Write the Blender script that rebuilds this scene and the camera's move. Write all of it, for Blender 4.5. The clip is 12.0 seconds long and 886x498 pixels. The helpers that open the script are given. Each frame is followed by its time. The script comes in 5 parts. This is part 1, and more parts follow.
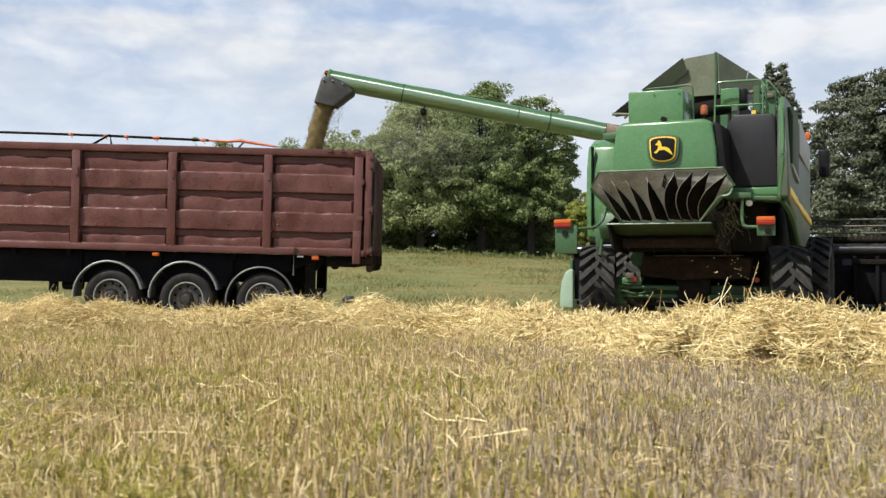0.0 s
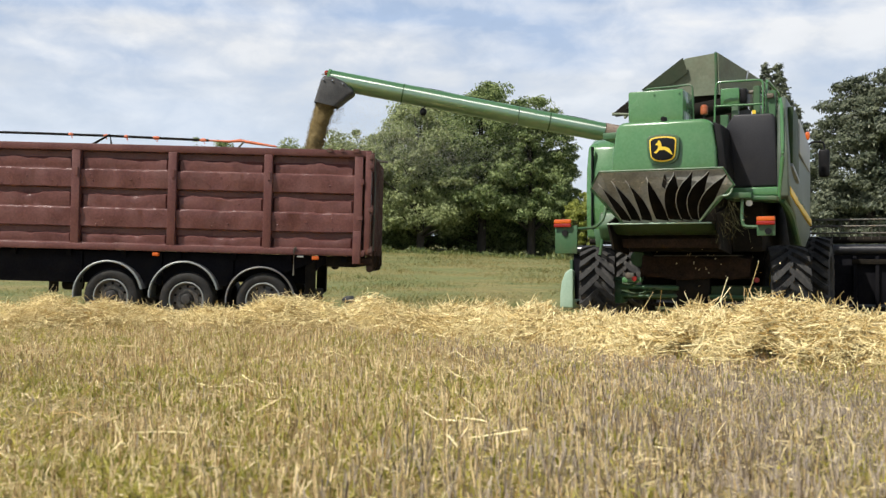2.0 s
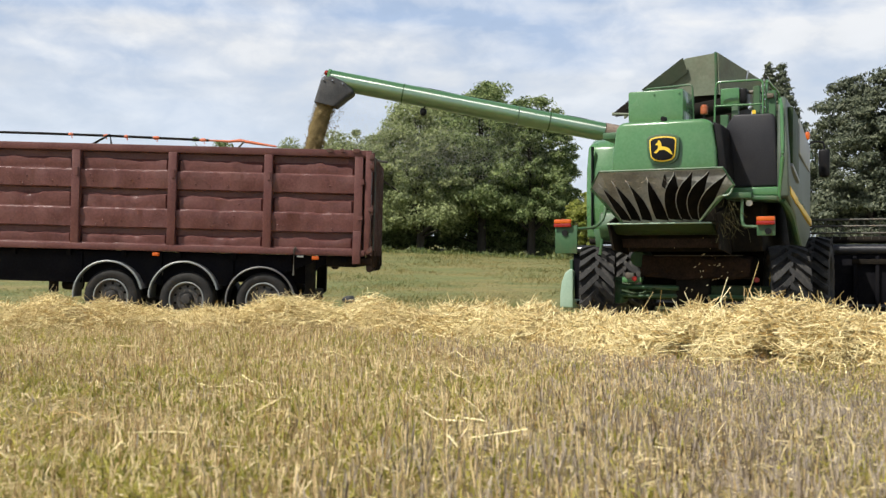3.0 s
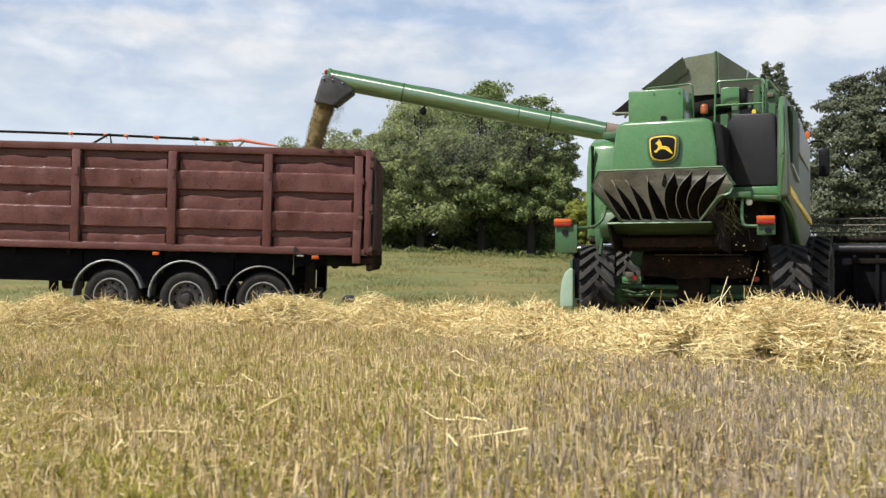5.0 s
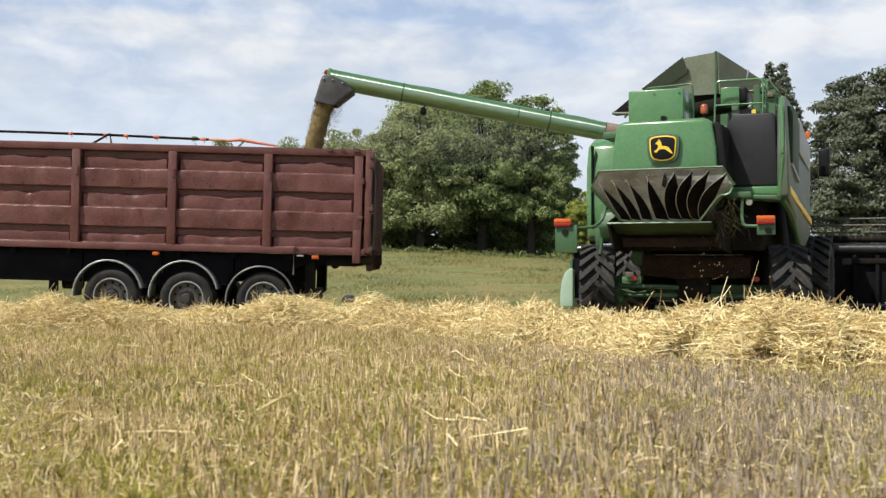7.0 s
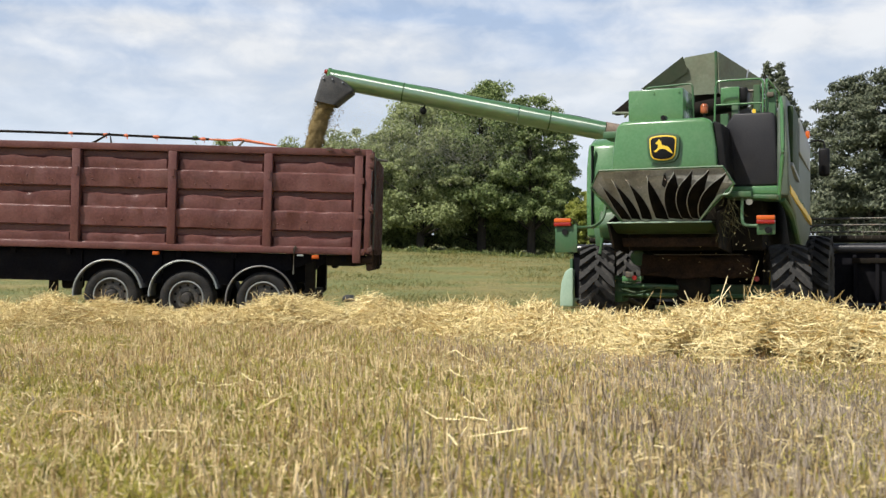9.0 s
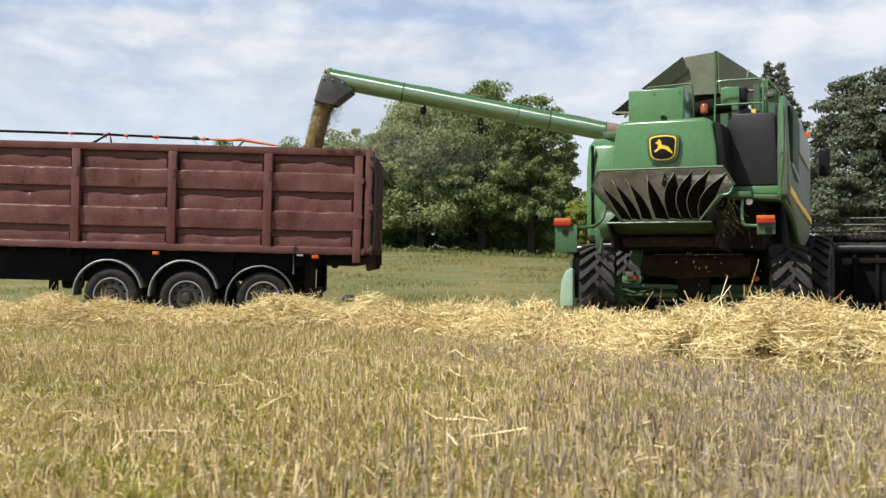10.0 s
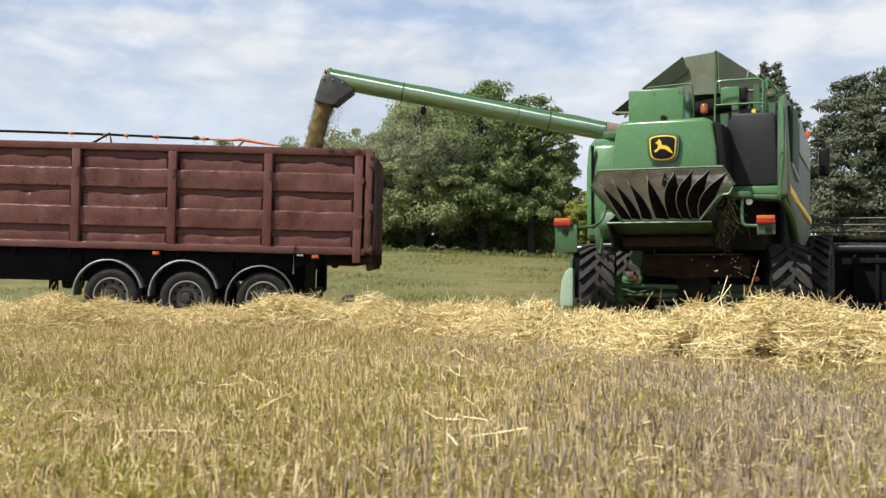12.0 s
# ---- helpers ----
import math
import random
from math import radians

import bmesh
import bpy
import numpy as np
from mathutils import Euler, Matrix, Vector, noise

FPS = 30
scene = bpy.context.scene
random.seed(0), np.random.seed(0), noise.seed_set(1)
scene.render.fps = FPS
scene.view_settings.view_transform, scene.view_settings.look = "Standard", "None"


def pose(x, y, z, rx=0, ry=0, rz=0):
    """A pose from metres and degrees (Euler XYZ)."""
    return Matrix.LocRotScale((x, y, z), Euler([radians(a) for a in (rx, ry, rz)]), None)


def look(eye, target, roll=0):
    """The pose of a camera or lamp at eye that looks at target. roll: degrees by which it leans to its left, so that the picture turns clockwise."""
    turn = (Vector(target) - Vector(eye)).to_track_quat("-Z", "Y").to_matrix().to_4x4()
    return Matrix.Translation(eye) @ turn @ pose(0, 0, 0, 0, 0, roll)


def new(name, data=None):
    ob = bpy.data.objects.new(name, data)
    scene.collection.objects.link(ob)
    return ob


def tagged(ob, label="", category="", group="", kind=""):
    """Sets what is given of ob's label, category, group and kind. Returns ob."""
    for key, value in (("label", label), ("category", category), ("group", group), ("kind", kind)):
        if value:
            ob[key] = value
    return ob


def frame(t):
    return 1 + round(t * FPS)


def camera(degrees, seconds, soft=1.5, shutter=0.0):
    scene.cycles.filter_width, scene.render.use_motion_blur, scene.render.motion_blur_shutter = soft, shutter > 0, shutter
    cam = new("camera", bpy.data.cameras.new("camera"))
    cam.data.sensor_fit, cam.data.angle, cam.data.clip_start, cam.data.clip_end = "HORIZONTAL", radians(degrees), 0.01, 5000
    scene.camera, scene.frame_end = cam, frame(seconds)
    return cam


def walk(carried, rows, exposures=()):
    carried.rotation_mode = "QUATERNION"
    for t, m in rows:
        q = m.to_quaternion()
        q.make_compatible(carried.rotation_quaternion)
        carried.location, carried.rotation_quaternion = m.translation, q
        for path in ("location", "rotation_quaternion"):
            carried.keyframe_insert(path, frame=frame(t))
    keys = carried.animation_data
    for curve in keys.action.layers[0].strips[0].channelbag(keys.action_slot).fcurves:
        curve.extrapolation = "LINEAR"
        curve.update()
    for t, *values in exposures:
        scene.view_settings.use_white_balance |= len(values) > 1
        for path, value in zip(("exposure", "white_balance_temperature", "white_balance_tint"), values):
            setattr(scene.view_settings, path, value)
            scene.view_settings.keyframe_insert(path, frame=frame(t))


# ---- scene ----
cam = camera(47.08, 12.0, soft=1.4)


# ---- the camera's stand: a tripod-low view over the stubble, settling by a hair ----
def eye_row(t, tilt):
    return (t, pose(0, 0, 1.2, 90 + tilt, 0, 0))


# focus on the machines: the stubble near the lens goes soft
cam.data.dof.use_dof, cam.data.dof.focus_distance, cam.data.dof.aperture_fstop = True, 20.0, 2.7
walk(cam, [eye_row(0.0, 0.335), eye_row(3.0, 0.33), eye_row(5.0, 0.29), eye_row(7.2, 0.287), eye_row(9.0, 0.27), eye_row(12.0, 0.265)])

# ---- daylight ----
SUN_WAY = Vector((-0.50, -0.35, 0.80)).normalized()
world = bpy.data.worlds.new("sky")
scene.world = world
world.use_nodes = True
_sky = world.node_tree.nodes.new("ShaderNodeTexSky")
_sky.sky_type = "NISHITA"
_sky.sun_disc = False
_sky.sun_elevation = math.asin(SUN_WAY.z)
_sky.sun_rotation = math.atan2(SUN_WAY.x, SUN_WAY.y)
_sky.air_density, _sky.dust_density, _sky.ozone_density = 1.0, 1.5, 1.0
_back = world.node_tree.nodes["Background"]
_back.inputs[1].default_value = 0.05
world.node_tree.links.new(_sky.outputs[0], _back.inputs[0])
sun = new("sun", bpy.data.lights.new("sun", "SUN"))
sun.data.energy, sun.data.angle, sun.data.color = 5.0, radians(0.6), (1.0, 0.95, 0.87)
sun.matrix_world = look(SUN_WAY * 50, (0, 0, 0))
scene.view_settings.exposure = 0.10

# ---- materials ----


def nodes_of(name):
    m = bpy.data.materials.new(name)
    m.use_nodes = True
    return m, m.node_tree.nodes, m.node_tree.links, m.node_tree.nodes["Principled BSDF"]


def surface(name, c1, c2, rough=0.5, metal=0.0, scale=3.0, fine=40.0, bump=0.1, dirt=None, dirt_amount=0.35, spread=(0.35, 0.65), stretch=(1, 1, 1), coat=0.0, per_island=0.0, per_object=0.0, spec=0.5):
    """A two-scale material: broad blotches from c1 to c2, fine grain, and dirt stains of their own shape."""
    m, nodes, links, bsdf = nodes_of(name)
    coord = nodes.new("ShaderNodeTexCoord")
    mapping = nodes.new("ShaderNodeMapping")
    mapping.inputs["Scale"].default_value = stretch
    links.new(coord.outputs["Object"], mapping.inputs["Vector"])
    broad = nodes.new("ShaderNodeTexNoise")
    broad.inputs["Scale"].default_value, broad.inputs["Detail"].default_value = scale, 6
    small = nodes.new("ShaderNodeTexNoise")
    small.inputs["Scale"].default_value, small.inputs["Detail"].default_value = fine, 4
    for n in (broad, small):
        links.new(mapping.outputs[0], n.inputs["Vector"])
    ramp = nodes.new("ShaderNodeValToRGB")
    ramp.color_ramp.elements[0].position, ramp.color_ramp.elements[1].position = spread
    ramp.color_ramp.elements[0].color, ramp.color_ramp.elements[1].color = (*c1, 1), (*c2, 1)
    mixer = nodes.new("ShaderNodeMath")
    mixer.operation = "MULTIPLY_ADD"
    mixer.inputs[1].default_value = 0.45
    links.new(small.outputs[0], mixer.inputs[0])
    shift = nodes.new("ShaderNodeMath")
    shift.operation = "MULTIPLY_ADD"
    shift.inputs[1].default_value, shift.inputs[2].default_value = 0.55, 0.0
    links.new(broad.outputs[0], shift.inputs[0])
    links.new(shift.outputs[0], mixer.inputs[2])
    value = mixer.outputs[0]
    for amount, make, out in ((per_island, "ShaderNodeNewGeometry", "Random Per Island"), (per_object, "ShaderNodeObjectInfo", "Random")):
        if amount:
            src = nodes.new(make)
            add = nodes.new("ShaderNodeMath")
            add.operation = "MULTIPLY_ADD"
            add.inputs[1].default_value = amount
            links.new(src.outputs[out], add.inputs[0])
            sub = nodes.new("ShaderNodeMath")
            sub.operation = "SUBTRACT"
            sub.inputs[1].default_value = amount / 2
            links.new(value, sub.inputs[0])
            links.new(sub.outputs[0], add.inputs[2])
            value = add.outputs[0]
    links.new(value, ramp.inputs[0])
    colour = ramp.outputs[0]
    if dirt:
        stain = nodes.new("ShaderNodeTexNoise")
        stain.inputs["Scale"].default_value, stain.inputs["Detail"].default_value = scale * 1.7, 8
        links.new(coord.outputs["Object"], stain.inputs["Vector"])
        step = nodes.new("ShaderNodeMapRange")
        step.inputs["From Min"].default_value, step.inputs["From Max"].default_value = 0.48, 0.72
        step.inputs["To Max"].default_value = dirt_amount
        links.new(stain.outputs[0], step.inputs[0])
        mix = nodes.new("ShaderNodeMix")
        mix.data_type = "RGBA"
        mix.inputs[7].default_value = (*dirt, 1)
        links.new(step.outputs[0], mix.inputs[0])
        links.new(colour, mix.inputs[6])
        colour = mix.outputs[2]
    links.new(colour, bsdf.inputs["Base Color"])
    rr = nodes.new("ShaderNodeMapRange")
    rr.inputs["To Min"].default_value, rr.inputs["To Max"].default_value = max(0.02, rough - 0.12), min(1, rough + 0.15)
    links.new(broad.outputs[0], rr.inputs[0])
    links.new(rr.outputs[0], bsdf.inputs["Roughness"])
    bsdf.inputs["Metallic"].default_value = metal
    bsdf.inputs["Specular IOR Level"].default_value = spec
    bsdf.inputs["Coat Weight"].default_value = coat
    if bump:
        bb = nodes.new("ShaderNodeBump")
        bb.inputs["Strength"].default_value, bb.inputs["Distance"].default_value = bump, 0.02
        links.new(small.outputs[0], bb.inputs["Height"])
        links.new(bb.outputs[0], bsdf.inputs["Normal"])
    return m


def leafy(name, c1, c2, through_light=0.35, vary=0.9, patch=0.6, spread=(0.1, 0.9)):
    """Leaves: colour varies from leaf to leaf, and light shines through."""
    m = surface(name, c1, c2, 0.55, scale=patch, fine=6, bump=0, per_island=vary, spread=spread)
    nodes, links = m.node_tree.nodes, m.node_tree.links
    bsdf, out = nodes["Principled BSDF"], nodes["Material Output"]
    tr = nodes.new("ShaderNodeBsdfTranslucent")
    mx = nodes.new("ShaderNodeMixShader")
    mx.inputs[0].default_value = through_light
    links.new(bsdf.inputs["Base Color"].links[0].from_socket, tr.inputs[0])
    links.new(bsdf.outputs[0], mx.inputs[1])
    links.new(tr.outputs[0], mx.inputs[2])
    links.new(mx.outputs[0], out.inputs[0])
    return m


def glowing(name, colour, strength, rough=0.25):
    m, nodes, links, bsdf = nodes_of(name)
    bsdf.inputs["Base Color"].default_value = (*colour, 1)
    bsdf.inputs["Roughness"].default_value = rough
    bsdf.inputs["Emission Color"].default_value = (*colour, 1)
    bsdf.inputs["Emission Strength"].default_value = strength
    return m


GREEN = surface("green_paint", (0.066, 0.176, 0.066), (0.094, 0.218, 0.092), 0.24, scale=1.2, fine=25, bump=0.02, dirt=(0.15, 0.17, 0.10), dirt_amount=0.16, coat=0.3)
GREEN_TUBE = surface("green_rolled_tube_paint", (0.060, 0.165, 0.060), (0.085, 0.205, 0.085), 0.36, scale=1.2, fine=25, bump=0.0, dirt=(0.20, 0.19, 0.12), dirt_amount=0.28, spec=1.0)
# scuffs round the tube draw the sun's glint out along it
_tube = GREEN_TUBE.node_tree
_tan = _tube.nodes.new("ShaderNodeTangent")
_tan.direction_type, _tan.axis = "RADIAL", "Z"
_tube.links.new(_tan.outputs[0], _tube.nodes["Principled BSDF"].inputs["Tangent"])
_tube.nodes["Principled BSDF"].inputs["Anisotropic"].default_value = 0.97
_tube.nodes["Principled BSDF"].inputs["IOR"].default_value = 2.0
_tube.nodes["Principled BSDF"].inputs["Anisotropic Rotation"].default_value = 0.25
GREEN_DULL = surface("dusty_green_paint", (0.025, 0.085, 0.033), (0.05, 0.12, 0.05), 0.5, scale=2.0, fine=30, bump=0.06, dirt=(0.13, 0.12, 0.08), dirt_amount=0.4)
# dark green of the flank window; on hood and axle it paints shade
SHADE_GREEN = surface("shaded_stained_green_paint", (0.016, 0.040, 0.012), (0.030, 0.058, 0.020), 0.55, scale=3, fine=30, bump=0.08, dirt=(0.05, 0.04, 0.02), dirt_amount=0.5, spec=0.25)
# tank sheet as it looks in shade: a darker copy for the fold
TANK_SHADE = surface("shaded_olive_sheet", (0.042, 0.058, 0.036), (0.066, 0.084, 0.054), 0.6, scale=2, fine=25, bump=0.05, dirt=(0.09, 0.08, 0.06), dirt_amount=0.4, spec=0.3)
GREEN_TANK = surface("faded_green_sheet", (0.135, 0.160, 0.108), (0.20, 0.222, 0.16), 0.6, scale=1.5, fine=20, bump=0.06, dirt=(0.12, 0.105, 0.075), dirt_amount=0.5, spec=0.3)
GREEN_PALE = surface("pale_green_plastic", (0.30, 0.43, 0.33), (0.38, 0.50, 0.40), 0.45, scale=2, fine=25, bump=0.03)
FLANK = surface("grey_green_side_panel", (0.085, 0.112, 0.085), (0.115, 0.142, 0.112), 0.45, scale=1.2, fine=20, bump=0.03, spec=0.35)
GREY_PANEL = surface("light_grey_panel", (0.22, 0.24, 0.24), (0.30, 0.32, 0.31), 0.4, scale=2, fine=20, bump=0.02)
YELLOW = surface("yellow_paint", (0.75, 0.50, 0.03), (0.85, 0.58, 0.05), 0.4, scale=3, fine=30, bump=0.02)
BLACK = surface("black_plastic", (0.006, 0.006, 0.007), (0.012, 0.012, 0.013), 0.42, scale=3, fine=60, bump=0.05, dirt=(0.03, 0.028, 0.026), dirt_amount=0.25, spec=0.14)
GLOSS_BLACK = surface("glossy_black_paint", (0.010, 0.010, 0.012), (0.020, 0.020, 0.023), 0.28, scale=2, fine=40, bump=0.04, spec=0.6)
SCREEN = surface("dark_grey_moulded_plastic", (0.013, 0.013, 0.016), (0.025, 0.025, 0.029), 0.45, scale=2, fine=50, bump=0.06, dirt=(0.06, 0.055, 0.05), dirt_amount=0.25, spec=0.3)
# near-black for sooty or black steel, and for shade painted under the combine
SOOT_SHADE = surface("sooty_shaded_dark_steel", (0.006, 0.006, 0.005), (0.016, 0.013, 0.010), 0.8, scale=3, fine=40, bump=0.15, dirt=(0.035, 0.026, 0.016), dirt_amount=0.4, spec=0.12)
STEEL_WORN = surface("worn_grey_steel", (0.06, 0.06, 0.05), (0.14, 0.135, 0.115), 0.5, 0.3, scale=3, fine=35, bump=0.08, dirt=(0.16, 0.11, 0.07), dirt_amount=0.6, spec=0.3)
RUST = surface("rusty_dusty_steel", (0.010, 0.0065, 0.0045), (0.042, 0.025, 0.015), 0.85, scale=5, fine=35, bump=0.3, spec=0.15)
BOARD = surface("worn_grey_green_board", (0.19, 0.19, 0.165), (0.34, 0.335, 0.295), 0.5, 0.0, scale=3, fine=35, bump=0.08, dirt=(0.07, 0.045, 0.04), dirt_amount=0.4, spec=0.3)
DARK_STRAW = surface("dark_green_brown_straw", (0.03, 0.032, 0.014), (0.11, 0.10, 0.045), 0.8, scale=2, fine=9, bump=0, per_island=0.8, spread=(0.1, 0.9), spec=0.2)
ELBOW = surface("bare_tan_steel", (0.17, 0.13, 0.10), (0.30, 0.24, 0.19), 0.5, scale=4, fine=40, bump=0.05, spec=0.3)
STEEL = surface("bare_steel", (0.35, 0.35, 0.36), (0.55, 0.55, 0.55), 0.3, 0.9, scale=4, fine=40, bump=0.03)
CHUTE_RUBBER = surface("grey_rubber_spout", (0.035, 0.036, 0.038), (0.075, 0.075, 0.075), 0.6, scale=4, fine=40, bump=0.1, spec=0.3)
TYRE = surface("dusty_tyre_rubber", (0.018, 0.018, 0.018), (0.050, 0.049, 0.048), 0.75, scale=3, fine=45, bump=0.12, dirt=(0.15, 0.14, 0.12), dirt_amount=0.5, spec=0.2)
TYRE_ROAD = surface("grey_road_tyre_rubber", (0.012, 0.012, 0.012), (0.032, 0.031, 0.030), 0.7, scale=3, fine=45, bump=0.1, dirt=(0.09, 0.085, 0.075), dirt_amount=0.35, spec=0.2)
RIM = surface("dirty_steel_rim", (0.07, 0.066, 0.06), (0.22, 0.21, 0.19), 0.5, 0.4, scale=6, fine=50, bump=0.1, dirt=(0.12, 0.08, 0.05), dirt_amount=0.7)
RIM_DARK = surface("dark_hub_steel", (0.02, 0.02, 0.02), (0.06, 0.055, 0.05), 0.6, 0.3, scale=6, fine=50, bump=0.1)
FENDER = surface("grey_plastic_fender", (0.07, 0.07, 0.075), (0.15, 0.15, 0.15), 0.5, scale=4, fine=40, bump=0.06, dirt=(0.28, 0.25, 0.2), dirt_amount=0.4)
MAROON = surface("oxide_red_painted_steel", (0.080, 0.029, 0.026), (0.158, 0.067, 0.059), 0.38, scale=1.8, fine=28, bump=0.20, dirt=(0.17, 0.095, 0.085), dirt_amount=0.32, spec=0.3)
MAROON_DARK = surface("shabby_brown_steel", (0.062, 0.027, 0.023), (0.125, 0.062, 0.052), 0.6, scale=2.5, fine=25, bump=0.12, dirt=(0.10, 0.085, 0.07), dirt_amount=0.5, spec=0.2)
CHASSIS = surface("black_chassis_paint", (0.004, 0.004, 0.006), (0.010, 0.010, 0.013), 0.7, scale=2, fine=30, bump=0.05, dirt=(0.022, 0.020, 0.018), dirt_amount=0.25, spec=0.06)
TARP = surface("orange_tarpaulin", (0.55, 0.13, 0.05), (0.75, 0.22, 0.10), 0.6, scale=8, fine=60, bump=0.2)
AMBER = glowing("amber_lamp_glass", (0.52, 0.10, 0.012), 0.05)
BEACON = glowing("dusty_orange_beacon_plastic", (0.34, 0.095, 0.035), 0.0, 0.3)
RED_LAMP = glowing("red_lamp_glass", (0.24, 0.012, 0.008), 0.06)
LENS = glowing("pale_lamp_glass", (0.8, 0.8, 0.78), 0.05)
GRAIN = surface("wheat_grain", (0.11, 0.08, 0.032), (0.31, 0.23, 0.10), 0.7, scale=9, fine=70, bump=0.5, per_island=0.35, spread=(0.3, 0.7), spec=0.2)
STRAW = surface("golden_straw", (0.40, 0.265, 0.08), (1.0, 0.88, 0.51), 0.5, scale=1.2, fine=9, bump=0, per_island=0.9, spread=(0.12, 0.78), spec=0.3)
STUBBLE = surface("weathered_stubble", (0.135, 0.100, 0.064), (0.50, 0.425, 0.345), 0.7, scale=0.5, fine=7, bump=0, per_island=0.85, spread=(0.1, 0.9), spec=0.2)
STUBBLE_BROWN = surface("brown_stubble", (0.26, 0.155, 0.062), (0.74, 0.55, 0.29), 0.7, scale=0.5, fine=7, bump=0, per_island=0.85, spread=(0.1, 0.9), spec=0.2)
STUBBLE_GOLD = surface("golden_stubble", (0.31, 0.20, 0.080), (0.86, 0.70, 0.41), 0.7, scale=0.5, fine=7, bump=0, per_island=0.85, spread=(0.1, 0.9), spec=0.2)
LITTER = surface("chaff_litter", (0.34, 0.24, 0.10), (0.95, 0.82, 0.52), 0.75, scale=0.6, fine=7, bump=0, per_island=0.9, spread=(0.1, 0.9), spec=0.2)
WEED = leafy("weed_leaves", (0.22, 0.22, 0.035), (0.60, 0.54, 0.13), 0.45)
MEADOW = leafy("meadow_grass", (0.115, 0.150, 0.045), (0.34, 0.275, 0.10), 0.5, 0.3, 0.16, (0.36, 0.60))
DRY_LEAF = leafy("withered_cereal_leaves", (0.32, 0.25, 0.10), (0.82, 0.69, 0.38), 0.4, 0.9, 0.5)
LEAF = leafy("broad_leaves", (0.070, 0.115, 0.034), (0.38, 0.455, 0.19), 0.48, spread=(0.18, 0.82))
YOUNG_LEAF = leafy("yellow_green_leaves", (0.16, 0.20, 0.03), (0.42, 0.44, 0.10), 0.45)
LEAF_GREY = leafy("grey_green_leaves", (0.030, 0.045, 0.025), (0.18, 0.20, 0.125), 0.2)
# leaf colour lightened to paint the dusty haze before the left trees
LEAF_HAZED = leafy("hazed_pale_leaves", (0.15, 0.19, 0.075), (0.47, 0.52, 0.25), 0.45, 0.8)
BARK = surface("rough_bark", (0.022, 0.018, 0.014), (0.06, 0.05, 0.04), 0.9, scale=3, fine=25, bump=0.5, stretch=(1, 1, 0.25))


def ground_material():
    """Stubble soil near by, meadow farther off, with a ragged border between them."""
    m, nodes, links, bsdf = nodes_of("field_soil_and_meadow")
    coord = nodes.new("ShaderNodeTexCoord")

    def noise_at(scale, detail=6):
        n = nodes.new("ShaderNodeTexNoise")
        n.inputs["Scale"].default_value, n.inputs["Detail"].default_value = scale, detail
        links.new(coord.outputs["Object"], n.inputs["Vector"])
        return n

    def ramp_of(src, c1, c2, a=0.35, b=0.65):
        r = nodes.new("ShaderNodeValToRGB")
        r.color_ramp.elements[0].position, r.color_ramp.elements[1].position = a, b
        r.color_ramp.elements[0].color, r.color_ramp.elements[1].color = (*c1, 1), (*c2, 1)
        links.new(src.outputs[0], r.inputs[0])
        return r.outputs[0]

    def mixed(fac, a, b):
        mx = nodes.new("ShaderNodeMix")
        mx.data_type = "RGBA"
        links.new(fac, mx.inputs[0])
        links.new(a, mx.inputs[6])
        links.new(b, mx.inputs[7])
        return mx.outputs[2]

    soil = mixed(noise_at(1.1).outputs[0], ramp_of(noise_at(24), (0.24, 0.175, 0.085), (0.48, 0.36, 0.185)), ramp_of(noise_at(18), (0.22, 0.20, 0.055), (0.46, 0.38, 0.14)))
    streak = nodes.new("ShaderNodeMapping")
    streak.inputs["Scale"].default_value = (0.36, 0.5, 1)
    links.new(coord.outputs["Object"], streak.inputs["Vector"])
    drift = noise_at(1.0)
    links.new(streak.outputs[0], drift.inputs["Vector"])
    patchy = nodes.new("ShaderNodeMapRange")
    patchy.inputs["From Min"].default_value, patchy.inputs["From Max"].default_value = 0.40, 0.60
    links.new(drift.outputs[0], patchy.inputs[0])
    grass = mixed(patchy.outputs[0], ramp_of(noise_at(6), (0.105, 0.135, 0.042), (0.185, 0.20, 0.065)), ramp_of(noise_at(4), (0.17, 0.15, 0.055), (0.28, 0.235, 0.085)))
    sep = nodes.new("ShaderNodeSeparateXYZ")
    links.new(coord.outputs["Object"], sep.inputs[0])
    wob = nodes.new("ShaderNodeMath")
    wob.operation = "MULTIPLY_ADD"
    wob.inputs[1].default_value = 3.0
    links.new(noise_at(0.6).outputs[0], wob.inputs[0])
    links.new(sep.outputs[1], wob.inputs[2])
    edge = nodes.new("ShaderNodeMapRange")
    edge.inputs["From Min"].default_value, edge.inputs["From Max"].default_value = 19.5, 21.0
    links.new(wob.outputs[0], edge.inputs[0])
    links.new(mixed(edge.outputs[0], soil, grass), bsdf.inputs["Base Color"])
    bsdf.inputs["Roughness"].default_value = 0.95
    bb = nodes.new("ShaderNodeBump")
    bb.inputs["Strength"].default_value, bb.inputs["Distance"].default_value = 0.6, 0.05
    links.new(noise_at(30).outputs[0], bb.inputs["Height"])
    links.new(bb.outputs[0], bsdf.inputs["Normal"])
    return m


